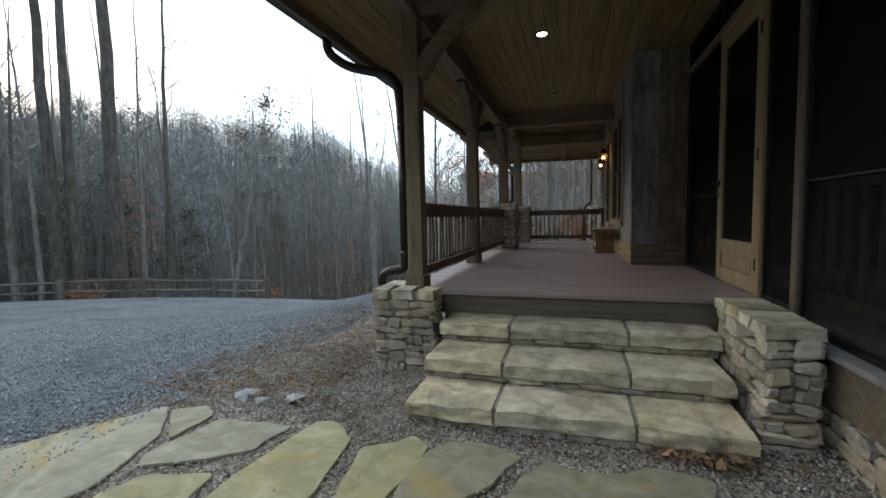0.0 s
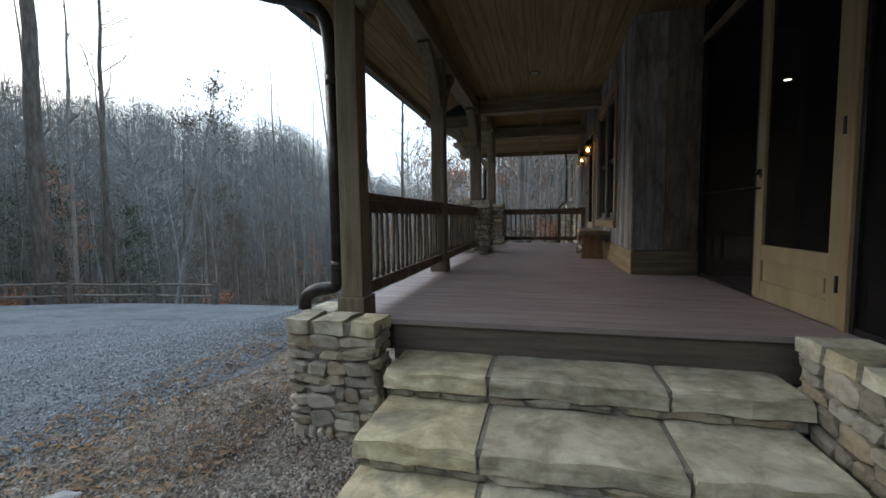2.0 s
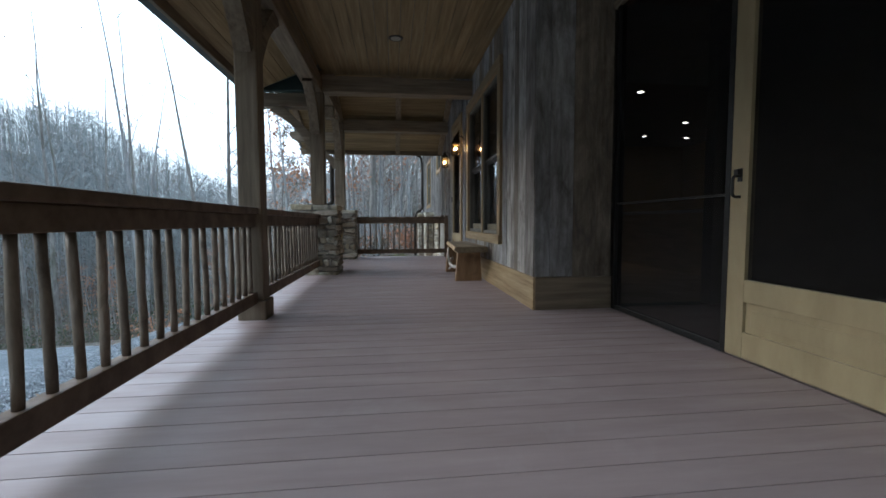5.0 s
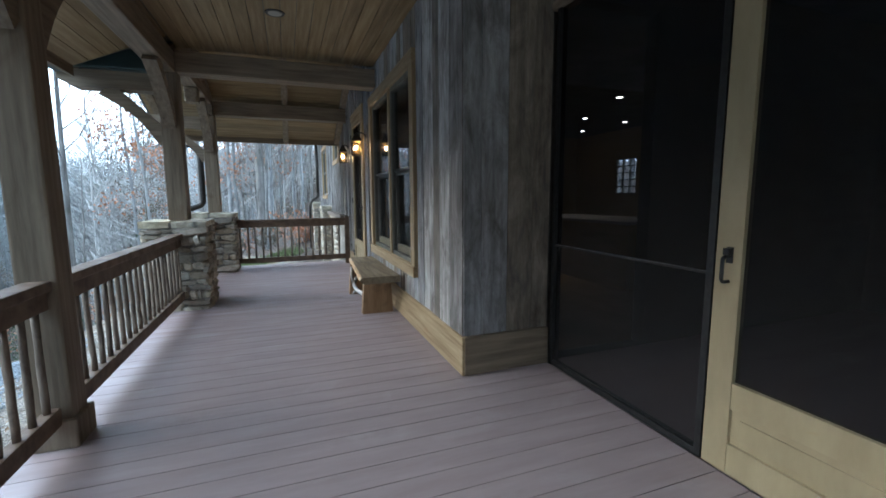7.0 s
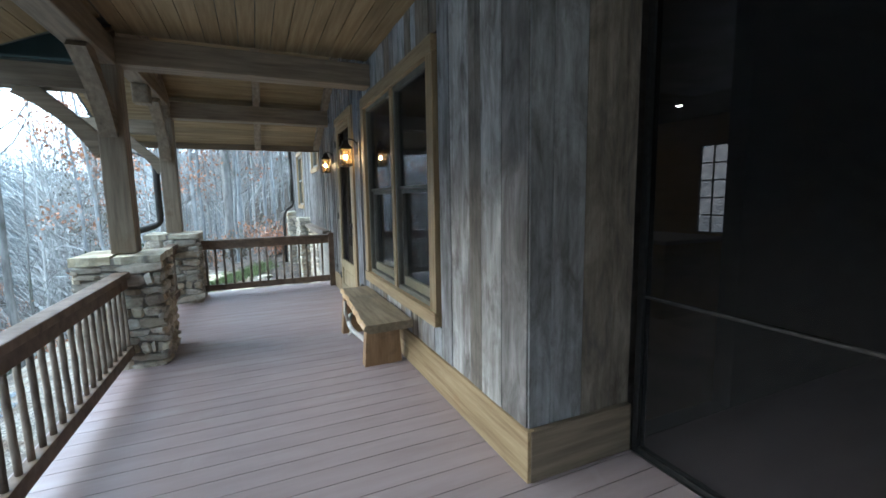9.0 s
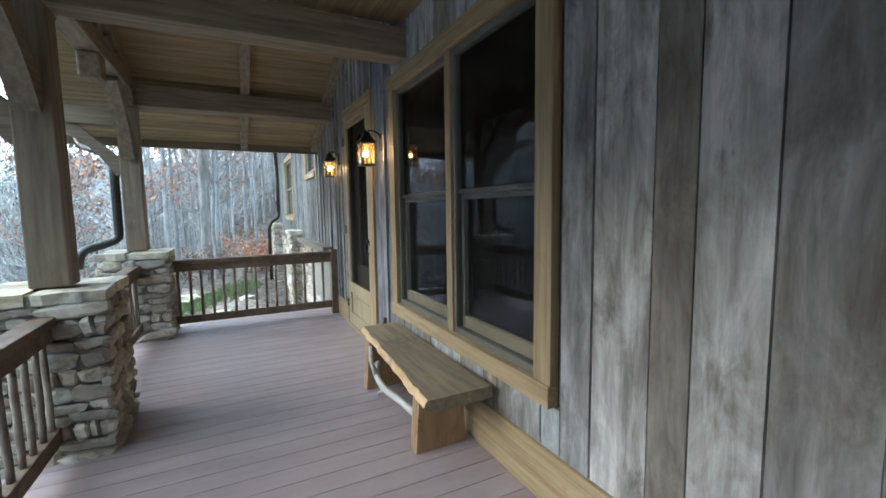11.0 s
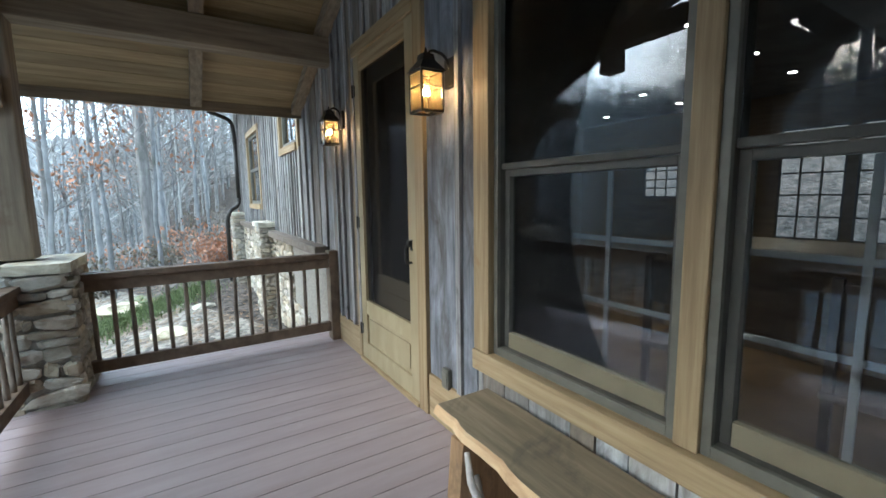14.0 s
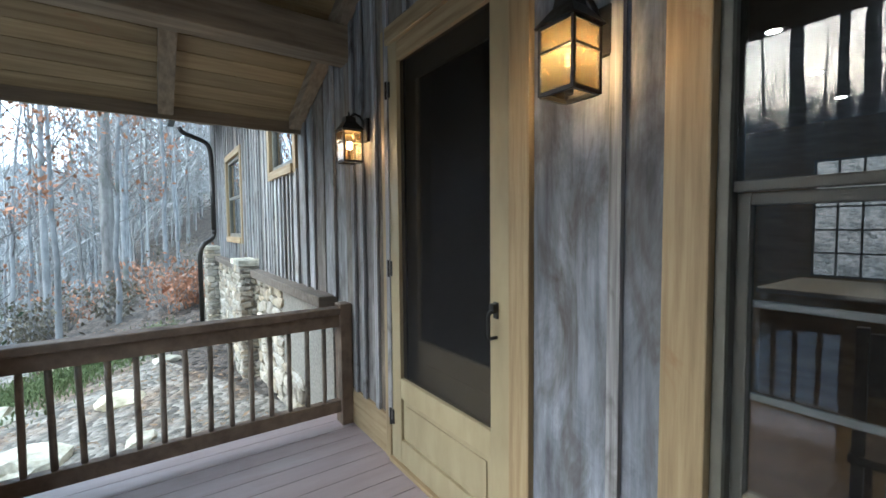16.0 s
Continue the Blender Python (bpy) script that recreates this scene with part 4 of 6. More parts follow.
# ---- large twin window ----
def big_window():
    t = tagged(new("window_1"), "pair of tall sash windows in wide pine trim with taupe frames", "window", kind="structure")
    y0, y1, z0, z1 = 7.775, 9.865, 1.166, 3.195
    f = WALL - 0.028
    part("trim_board", boxed(f, BACK, y0, y0 + 0.12, z0 + 0.105, z1 - 0.12, 0.006), M_TRIM_Z, t)
    part("trim_board", boxed(f, BACK, y1 - 0.12, y1, z0 + 0.105, z1 - 0.12, 0.006), M_TRIM_Z, t)
    part("trim_board", boxed(f - 0.004, BACK, y0, y1, z1 - 0.12, z1, 0.006), M_TRIM_Y, t)
    part("sill_board", boxed(f - 0.012, BACK, y0, y1, z0, z0 + 0.105, 0.006), M_TRIM_Y, t)
    m = 8.79
    part("mullion", boxed(WALL - 0.01, BACK + 0.08, m - 0.038, m + 0.038, z0 + 0.106, z1 - 0.121, 0.006), M_TRIM_Z, t)
    for a, b in ((y0 + 0.121, m - 0.039), (m + 0.039, y1 - 0.121)):
        zm = 2.175
        bm = bmesh.new()
        for c0, c1, d0, d1 in ((a, a + 0.030, z0 + 0.106, z1 - 0.121), (b - 0.030, b, z0 + 0.106, z1 - 0.121), (a + 0.030, b - 0.030, z1 - 0.165, z1 - 0.121), (a + 0.030, b - 0.030, z0 + 0.106, z0 + 0.145)):
            box(bm, WALL + 0.005, WALL + 0.10, c0, c1, d0, d1, 0.004)
        part("window_frame", bm, M_CLAD, t, "taupe clad frame")
        bm = bmesh.new()
        for c0, c1, d0, d1 in ((a + 0.031, a + 0.062, z0 + 0.146, zm), (b - 0.062, b - 0.031, z0 + 0.146, zm), (a + 0.062, b - 0.062, zm - 0.032, zm)):
            box(bm, WALL + 0.05, WALL + 0.09, c0, c1, d0, d1, 0.004)
        sash = part("lower_sash", bm, M_CLAD, t, "taupe lower sash frame")
        part("bottom_rail", boxed(WALL + 0.05, WALL + 0.09, a + 0.062, b - 0.062, z0 + 0.146, z0 + 0.222, 0.004), M_SASH, sash, "olive-tan bottom rail")
        for k in (1, 2):
            y = a + 0.062 + (b - a - 0.124) * k / 3
            part("muntin", boxed(WALL + 0.078, WALL + 0.088, y - 0.009, y + 0.009, z0 + 0.224, zm - 0.034), M_MUNTIN, sash)
        for k in (1, 2):
            z = z0 + 0.235 + (zm - 0.04 - z0 - 0.235) * k / 3
            part("muntin", boxed(WALL + 0.0775, WALL + 0.0885, a + 0.063, b - 0.063, z - 0.009, z + 0.009), M_MUNTIN, sash)
        bm = boxed(WALL + 0.028, WALL + 0.062, a + 0.031, b - 0.031, zm + 0.002, zm + 0.03, 0.004)
        part("meeting_rail", bm, M_CLAD, t)
        for nm, q0, q1, xx, mat in (("glass_pane", z0 + 0.222, zm - 0.032, WALL + 0.073, M_GLASS), ("glass_pane", zm + 0.03, z1 - 0.166, WALL + 0.045, M_GLASS), ("insect_screen", z0 + 0.146, z1 - 0.166, WALL + 0.022, M_FINE)):
            g = part(nm, boxed(xx, xx + 0.003, a + 0.031, b - 0.031, q0, q1), mat, t)
            g.visible_shadow = False
    return t


M_FINE = see_through("fine_window_screen", (0.92, 0.92, 0.93), 0.0, 0.3, 0.05, (0.07, 0.07, 0.07))
big_window()


def small_window(name, y0, y1, z0, z1):
    t = tagged(new(name), "small square-headed window with pine trim in the barn-board wing", "window", kind="structure")
    part("trim_board", boxed(WALL - 0.03, BACK, y0 - 0.09, y0, z0 - 0.09, z1 + 0.1, 0.005), M_TRIM_Z, t)
    part("trim_board", boxed(WALL - 0.03, BACK, y1, y1 + 0.09, z0 - 0.09, z1 + 0.1, 0.005), M_TRIM_Z, t)
    part("trim_board", boxed(WALL - 0.032, BACK, y0, y1, z1, z1 + 0.1, 0.005), M_TRIM_Y, t)
    part("window_sill", boxed(WALL - 0.05, BACK, y0, y1, z0 - 0.09, z0, 0.005), M_TRIM_Y, t)
    bm = bmesh.new()
    for a, b, c, d in ((y0, y0 + 0.06, z0, z1), (y1 - 0.06, y1, z0, z1), (y0 + 0.06, y1 - 0.06, z0, z0 + 0.06), (y0 + 0.06, y1 - 0.06, z1 - 0.06, z1), (y0 + 0.06, y1 - 0.06, (z0 + z1) / 2 - 0.025, (z0 + z1) / 2 + 0.025)):
        box(bm, WALL + 0.01, WALL + 0.06, a, b, c, d, 0.004)
    part("window_frame", bm, M_CLAD, t)
    g = part("glass_pane", boxed(WALL + 0.035, WALL + 0.039, y0 + 0.06, y1 - 0.06, z0 + 0.06, z1 - 0.06), M_GLASS, t)
    g.visible_shadow = False
    return t


small_window("window_2", 13.45, 14.40, 2.72, 3.85)
small_window("window_3", 16.3, 17.6, 1.95, 3.25)

# ---- screen doors ----
def screen_door(name, x, y0, y1, z0, z1, handle_y, hinge_y, label, lock=0.51, latch=0.99):
    """Pine frame, raised lower panel and a dark screen above; it faces -x."""
    t = tagged(new(name), label, "screen door", kind="structure")
    st, th = 0.115, 0.045
    leaf = part("leaf_frame", boxed(x, x + th, y0, y0 + st, z0, z1, 0.004), M_DOOR, t, "pine stile")
    part("leaf_frame", boxed(x, x + th, y1 - st, y1, z0, z1, 0.004), M_DOOR, t, "pine stile")
    part("top_rail", boxed(x + 0.001, x + th - 0.001, y0 + st, y1 - st, z1 - 0.11, z1, 0.004), M_TRIM_Y, t)
    part("lock_rail", boxed(x + 0.001, x + th - 0.001, y0 + st, y1 - st, z0 + lock - 0.12, z0 + lock, 0.004), M_DOOR, t)
    part("kick_rail", boxed(x + 0.001, x + th - 0.001, y0 + st, y1 - st, z0, z0 + 0.14, 0.004), M_DOOR, t)
    bm = boxed(x + 0.018, x + th - 0.01, y0 + st, y1 - st, z0 + 0.14, z0 + lock - 0.12)
    box(bm, x + 0.010, x + 0.017, y0 + st + 0.04, y1 - st - 0.04, z0 + 0.175, z0 + lock - 0.155, 0.003)
    part("lower_panel", bm, M_DOOR, t, "raised pine kick panel")
    g = part("screen_mesh", boxed(x + 0.022, x + 0.024, y0 + st, y1 - st, z0 + lock, z1 - 0.11), M_SCREEN, t, "dark insect screen")
    g.visible_shadow = False
    hz = z0 + latch
    bm = boxed(x - 0.006, x, handle_y - 0.014, handle_y + 0.014, hz + 0.02, hz + 0.09, 0.002)
    tube(bm, bent((x, handle_y, hz + 0.05), (x - 0.045, handle_y, hz + 0.05), (x - 0.045, handle_y, hz - 0.06), (x, handle_y, hz - 0.06)), 0.008, 6)
    box(bm, x - 0.03, x - 0.006, handle_y - 0.014, handle_y + 0.014, hz + 0.055, hz + 0.085, 0.003)
    part("door_handle", bm, M_BLACK, t, "black latch handle")
    for z in (z0 + 0.25, z0 + 1.15, z1 - 0.25):
        bm = boxed(x - 0.006, x, hinge_y - 0.03, hinge_y + 0.03, z - 0.045, z + 0.045, 0.002)
        tube(bm, [(x - 0.01, hinge_y, z - 0.05), (x - 0.01, hinge_y, z + 0.05)], 0.008, 6)
        part("hinge", bm, M_BLACK, t, "black butt hinge")
    return t


d1 = screen_door("door_1", WALL - 0.02, 10.48, 11.50, 0.70, 3.14, 10.555, 11.495, "closed honey pine screen door with dark mesh and black latch")
jamb = WALL - 0.03
part("trim_board", boxed(jamb, BACK, 10.365, 10.475, DECK, 3.245, 0.005), M_TRIM_Z, d1)
part("trim_board", boxed(jamb + 0.004, BACK, 11.505, 11.57, DECK, 3.245, 0.005), M_TRIM_Z, d1)
part("trim_board", boxed(jamb - 0.003, BACK, 10.476, 11.504, 3.144, 3.245, 0.005), M_TRIM_Y, d1)
part("threshold", boxed(jamb - 0.01, BACK, 10.476, 11.504, DECK, 0.698, 0.004), M_TRIM_Y, d1)
bm = bmesh.new()
for a, b, c, d in ((10.49, 10.62, 0.70, 3.13), (11.37, 11.49, 0.70, 3.13), (10.62, 11.37, 0.70, 1.42), (10.62, 11.37, 2.95, 3.13)):
    box(bm, BACK + 0.07, BACK + 0.11, a, b, c, d, 0.004)
box(bm, BACK + 0.062, BACK + 0.069, 10.72, 11.27, 0.86, 1.30, 0.004)
part("inner_door", bm, M_DOOR, d1, "pine inner door with a tall glass light")
g = part("glass_pane", boxed(BACK + 0.088, BACK + 0.092, 10.62, 11.37, 1.42, 2.95), M_GLASS, d1)
g.visible_shadow = False

# ---- lanterns ----
def lantern(x, y, z, label, glow_w):
    """Square bronze wall lantern; z is its lower edge."""
    t = thing("wall_lantern", (x, y, z), label, "wall lantern", "porch lanterns")
    h, w = 0.20, 0.06
    for sx in (-1, 1):
        for sy in (-1, 1):
            part("corner_bar", boxed(sx * w - 0.005, sx * w + 0.005, sy * w - 0.005, sy * w + 0.005, 0, h, 0.0015), M_BLACK, t, "dark bronze bar")
    for zz in (0.004, h * 0.62, h - 0.004):
        k = 0.006 if zz != h * 0.62 else 0.003
        for s in (-1, 1):
            part("cross_bar", boxed(-w + 0.005, w - 0.005, s * w - 0.006, s * w + 0.006, zz - k, zz + k), M_BLACK, t, "dark bronze bar")
            part("cross_bar", boxed(s * w - 0.006, s * w + 0.006, -w + 0.005, w - 0.005, zz - k, zz + k), M_BLACK, t, "dark bronze bar")
    bm = bmesh.new()
    lo = [bm.verts.new((sx * (w + 0.014), sy * (w + 0.014), h)) for sx, sy in ((-1, -1), (1, -1), (1, 1), (-1, 1))]
    mid = [bm.verts.new((sx * 0.034, sy * 0.034, h + 0.055)) for sx, sy in ((-1, -1), (1, -1), (1, 1), (-1, 1))]
    top = [bm.verts.new((sx * 0.03, sy * 0.03, h + 0.085)) for sx, sy in ((-1, -1), (1, -1), (1, 1), (-1, 1))]
    for p, q in ((lo, mid), (mid, top)):
        for k in range(4):
            bm.faces.new((p[k], p[(k + 1) % 4], q[(k + 1) % 4], q[k]))
    bm.faces.new(lo[::-1])
    bm.faces.new(top)
    tube(bm, [(0, 0, h + 0.08), (0, 0, h + 0.12)], [0.012, 0.004], 8)
    part("roof_cap", bm, M_BLACK, t, "stepped bronze cap with finial")
    for s in (-1, 1):
        for dims in ((-w + 0.006, w - 0.006, s * w - 0.001, s * w + 0.001), (s * w - 0.001, s * w + 0.001, -w + 0.006, w - 0.006)):
            g = part("glass_pane", boxed(*dims, 0.01, h - 0.01), M_LANTERN_GLASS, t, "seeded glass pane")
            g.visible_shadow = False
    bm = bmesh.new()
    bmesh.ops.create_uvsphere(bm, u_segments=12, v_segments=8, radius=0.0175, matrix=Matrix.Translation((0, 0, 0.105)) @ Matrix.Diagonal((1, 1, 1.6, 1)))
    part("bulb", bm, M_BULB, t, "glowing filament bulb", True)
    part("socket", tube(bmesh.new(), [(0, 0, 0.005), (0, 0, 0.085)], 0.012, 8), M_BLACK, t)
    arm = tube(bmesh.new(), bent((0, 0, h + 0.07), (0.03, 0, h + 0.115), (WALL - x - 0.05, 0, h + 0.10), (WALL - x - 0.02, 0, h + 0.03)), 0.008, 8)
    part("arm", arm, M_BLACK, t, "curved bronze arm")
    part("back_plate", boxed(WALL - x - 0.03, WALL - x - 0.008, -0.045, 0.045, h - 0.06, h + 0.09, 0.006), M_BLACK, t)
    lamp("lantern_glow", "POINT", (x, y, z + 0.12), glow_w, (1.0, 0.62, 0.28), 0.02)
    return t


lantern(0.765, 10.075, 2.478, "lit bronze wall lantern with amber seeded glass beside the door", 0.2)
lantern(0.80, 11.81, 2.505, "lit bronze wall lantern on the barn boards near the railing", 0.08)

# ---- recessed lamps ----
def can_light(x, y, z, lit, label):
    t = thing("recessed_light", (x, y, z), label, "ceiling light", "recessed lights")
    bm = tube(bmesh.new(), [(0, 0, 0.0), (0, 0, -0.006)], [0.085, 0.08], 24)
    part("trim_ring", bm, M_BLACK, t, "dark trim ring")
    part("lens", tube(bmesh.new(), [(0, 0, -0.0065), (0, 0, -0.0085)], 0.058, 20), M_CAN if lit else M_CAN_DIM, t, "glowing lens" if lit else "unlit lens")
    return t


can_light(-0.205, 5.64, CEIL - 0.001, True, "lit recessed light in the pine porch ceiling")
can_light(-0.19, 8.31, CEIL - 0.001, False, "unlit recessed light in the pine porch ceiling near the window")
for y in (5.64,):
    lamp("recessed_glow", "SPOT", (-0.205, y, CEIL - 0.02), 0.6, (1.0, 0.86, 0.62), 0.05)

# ---- outlet ----
outlet = thing("outlet_box", (WALL - 0.006, 10.145, 0.995), "grey weatherproof outlet cover low on the barn boards", "outlet")
part("cover", boxed(-0.03, 0.0, -0.035, 0.035, -0.06, 0.06, 0.006), M_CLAD, outlet)
part("flap", boxed(-0.036, -0.031, -0.026, 0.026, -0.045, 0.045, 0.002), M_CLAD, outlet, "hinged flap")

# ---- bench ----
def bench():
    t = thing("bench", (0.69, 8.965, DECK), "rustic live-edge slab bench with plank legs and a branch stretcher", "bench")
    L, W, top = 1.50, 0.38, 0.443
    bm = bmesh.new()
    n = 28
    rows = []
    for i in range(n + 1):
        y = -L / 2 + L * i / n
        wob = 0.018 * noise.noise(Vector((y * 5, 2.0, 0))) + 0.01 * noise.noise(Vector((y * 16, 5.0, 0)))
        wb = 0.012 * noise.noise(Vector((y * 5, 9.0, 0)))
        xf, xb = -W / 2 - 0.03 + 0.10 * i / n + wob, W / 2 + wb
        rows.append([bm.verts.new(p) for p in ((xf + 0.02, y, top), (xb - 0.005, y, top), (xb, y, top - 0.065), (xf + 0.045 + wob, y, top - 0.072), (xf - 0.004, y, top - 0.035), (xf + 0.008, y, top - 0.008))])
    for p, q in zip(rows, rows[1:]):
        for k in range(6):
            bm.faces.new((p[k], q[k], q[(k + 1) % 6], p[(k + 1) % 6]))
    bm.faces.new(rows[0])
    bm.faces.new(rows[-1][::-1])
    bmesh.ops.recalc_face_normals(bm, faces=bm.faces[:])
    seat = part("seat", bm, M_BENCH, t, "worn grey-brown slab seat with pale live edge")
    seat.data.materials.append(M_EDGE)
    for f in seat.data.polygons:
        if f.normal.x < -0.35:
            f.material_index = 1
    for y in (-0.44, 0.55):
        bm = bmesh.new()
        prism(bm, [(-0.16, 0), (0.17, 0), (0.15, top - 0.068), (-0.13, top - 0.068), (-0.145, 0.2)], "y", y - 0.045, y + 0.045)
        part("leg", bm, M_LEG, t, "thick upright plank leg")
    pts = [(-0.06, -0.44, 0.13), (-0.10, -0.25, 0.16), (-0.09, -0.05, 0.13), (-0.12, 0.20, 0.12), (-0.12, 0.40, 0.15), (-0.05, 0.55, 0.22)]
    bm = tube(bmesh.new(), bent(*pts, n=3), 0.024, 8)
    tube(bm, [(-0.12, 0.20, 0.12), (-0.15, 0.24, 0.07)], [0.016, 0.012], 6)
    tube(bm, [(-0.12, 0.38, 0.15), (-0.14, 0.44, 0.26), (-0.13, 0.48, 0.36)], [0.02, 0.016, 0.012], 6)
    part("stretcher", bm, M_BRANCH, t, "bleached knotty branch stretcher", True)


bench()

# ---- screened porch ----
SX = 1.615
scr = tagged(new("wall_screen"), "dark insect-screened porch wall in slim timber frames", "wall", kind="structure")


def screen_bay(y0, y1, z0, z1, bar, frame_mat, w=0.035):
    part("stile", boxed(SX - 0.01, SX + 0.05, y0, y0 + w, z0, z1, 0.003), frame_mat, scr)
    part("stile", boxed(SX - 0.01, SX + 0.05, y1 - w, y1, z0, z1, 0.003), frame_mat, scr)
    part("bottom_bar", boxed(SX - 0.006, SX + 0.04, y0 + w, y1 - w, z0, z0 + w, 0.003), frame_mat, scr)
    part("top_bar", boxed(SX - 0.006, SX + 0.04, y0 + w, y1 - w, z1 - w, z1, 0.003), frame_mat, scr)
    if bar:
        part("mid_bar", boxed(SX - 0.004, SX + 0.03, y0 + w, y1 - w, bar - 0.006, bar + 0.006, 0.002), M_METAL, scr, "slim dark metal push bar")
    g = part("screen_mesh", boxed(SX + 0.012, SX + 0.014, y0 + w, y1 - w, z0 + w, z1 - w), M_SCREEN, scr, "dark insect screen")
    g.visible_shadow = False


screen_bay(5.415, 6.65, DECK, CEIL - 0.02, 1.56, M_BLACK)
screen_bay(3.78, 4.30, DECK, CEIL - 0.02, None, M_BLACK)
screen_bay(1.2, 3.70, 0.582, CEIL - 0.02, 1.56, M_BLACK)
screen_bay(-1.9, 1.18, 0.582, CEIL - 0.02, 1.56, M_BLACK)
part("post", boxed(SX - 0.03, SX + 0.06, 3.70, 3.78, 0.582, CEIL - 0.02, 0.005), M_FASCIA, scr)
part("sill_plank", boxed(SX - 0.10, SX + 0.06, -1.9, 3.80, 0.545, 0.58, 0.005), M_PALEBARK, scr, "weathered pale sill plank")
part("skirt_board", boxed(SX - 0.06, SX - 0.02, -1.9, 3.80, 0.25, 0.544, 0.004), M_FASCIA, scr, "grey-brown skirt board")
d0 = screen_door("door_2", SX - 0.02, 4.375, 5.40, DECK + 0.01, 3.08, 5.335, 4.385, "closed pale pine screen door into the screened porch", 0.42, 0.92)
part("trim_board", boxed(SX - 0.03, SX + 0.05, 4.302, 4.373, DECK, 3.16, 0.004), M_TRIM_Z, d0)
part("trim_board", boxed(SX - 0.028, SX + 0.05, 4.374, 5.413, 3.083, 3.16, 0.004), M_TRIM_Y, d0)
beam("timber_beam", (SX - 0.03, SX + 0.08, 4.34, 6.70, 3.161, 3.22), M_BEAM_Y, "slim timber head above the screen door")
found = thing("foundation_stones", (0, 0, 0), "rough stacked fieldstones under the screened porch skirt", "stone wall")
stone_face(found, (SX - 0.02, 0.2, -0.1), 90, 3.3, 0.5, 77, 0.08, 0.3)

floor_in = structure("floor_screened", boxed(SX + 0.06, 5.6, -2.0, 6.71, DECK - 0.1, DECK - 0.002), M_DECK, "dim board floor of the screened porch", "floor")
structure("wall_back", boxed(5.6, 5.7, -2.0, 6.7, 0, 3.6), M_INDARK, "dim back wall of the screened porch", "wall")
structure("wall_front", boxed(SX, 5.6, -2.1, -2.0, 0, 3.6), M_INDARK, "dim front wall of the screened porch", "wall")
inrail = thing("inner_railing", (0, 0, 0), "dim wooden railing behind the screens", "railing")
part("top_rail", boxed(SX + 0.10, SX + 0.16, -1.9, 4.2, 1.50, 1.56, 0.005), M_RAIL, inrail)
part("bottom_rail", boxed(SX + 0.10, SX + 0.16, -1.9, 4.2, 0.76, 0.84, 0.005), M_RAIL, inrail)
for i in range(36):
    ob = new("baluster", STICKS[i % 9])
    ob.parent = inrail
    ob.matrix_basis = Matrix.Translation((SX + 0.13, -1.8 + i * 0.165, 0.83)) @ Matrix.Diagonal((1.5, 1.5, 0.70, 1))

# ---- room behind the twin window ----
RC = 3.78
CANS = ((4.28, 10.69), (5.93, 10.8), (7.4, 10.9), (6.76, 12.84), (8.07, 12.92), (6.75, 14.5), (8.07, 14.58))
structure("floor_room", boxed(BACK + 0.15, 9.0, 6.84, 16.0, DECK - 0.1, DECK), M_INWALL, "dim wooden floor of the room behind the window", "floor")
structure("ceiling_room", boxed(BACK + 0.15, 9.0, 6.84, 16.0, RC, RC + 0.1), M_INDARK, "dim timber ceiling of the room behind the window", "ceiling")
FARWIN = ((10.62, 11.55, 1.2, 3.15), (9.62, 10.48, 1.2, 3.15), (13.4, 14.2, 1.95, 2.95))
cut_wall("wall_room_far", "x", 9.0, 0.1, 6.84, 16.0, DECK, RC, FARWIN, M_INWALL, "honey pine far wall of the room")
structure("wall_room_end", boxed(BACK + 0.15, 9.0, 16.0, 16.1, DECK - 0.1, RC), M_INWALL, "pine end wall of the room", "wall")
for i, (a, b, c, d) in enumerate(FARWIN):
    wv = tagged(new("window_%d" % (4 + i)), "daylit multi-pane window on the far side of the room", "window", kind="structure")
    for k in range(4):
        part("muntin", boxed(9.02, 9.05, a + (b - a - 0.03) * k / 3, a + 0.03 + (b - a - 0.03) * k / 3, c, d), M_CLAD, wv)
    for k in range(6):
        part("muntin", boxed(9.015, 9.055, a, b, c + (d - c - 0.03) * k / 5, c + 0.03 + (d - c - 0.03) * k / 5), M_CLAD, wv)
for x, y in CANS:
    can_light(x, y, RC - 0.001, True, "lit recessed light in the room ceiling")
lamp("room_glow", "SPOT", (3.8, 9.6, RC - 0.05), 48.0, (1.0, 0.82, 0.58), 0.1)


def counter(x0, x1, y0, y1):
    t = thing("kitchen_counter", (0, 0, 0), "dim wooden kitchen island with a pale stone top", "counter")
    part("body", boxed(x0, x1, y0, y1, DECK, DECK + 0.86, 0.005), M_INWALL, t)
    part("worktop", boxed(x0 - 0.03, x1 + 0.03, y0 - 0.03, y1 + 0.03, DECK + 0.86, DECK + 0.90, 0.008), M_MORTAR, t)


counter(3.9, 4.9, 8.3, 10.6)


def dining_chair(x, y, turn):
    t = thing("dining_chair", (x, y, DECK, 0, 0, turn), "dim dark wooden chair in the room behind the glass", "chair", "chairs in the room")
    part("seat", boxed(-0.21, 0.21, -0.21, 0.21, 0.43, 0.47, 0.01), M_RAIL, t)
    for sx in (-1, 1):
        for sy in (-1, 1):
            part("leg", boxed(sx * 0.18 - 0.02, sx * 0.18 + 0.02, sy * 0.18 - 0.02, sy * 0.18 + 0.02, 0, 1.0 if sy > 0 else 0.43, 0.004), M_RAIL, t)
    part("backrest", boxed(-0.16, 0.16, 0.17, 0.19, 0.72, 0.98, 0.008), M_RAIL, t)
    return t


c1 = dining_chair(2.3, 8.6, 90)
copy_thing(c1, pose(2.3, 9.5, DECK, 0, 0, 95))

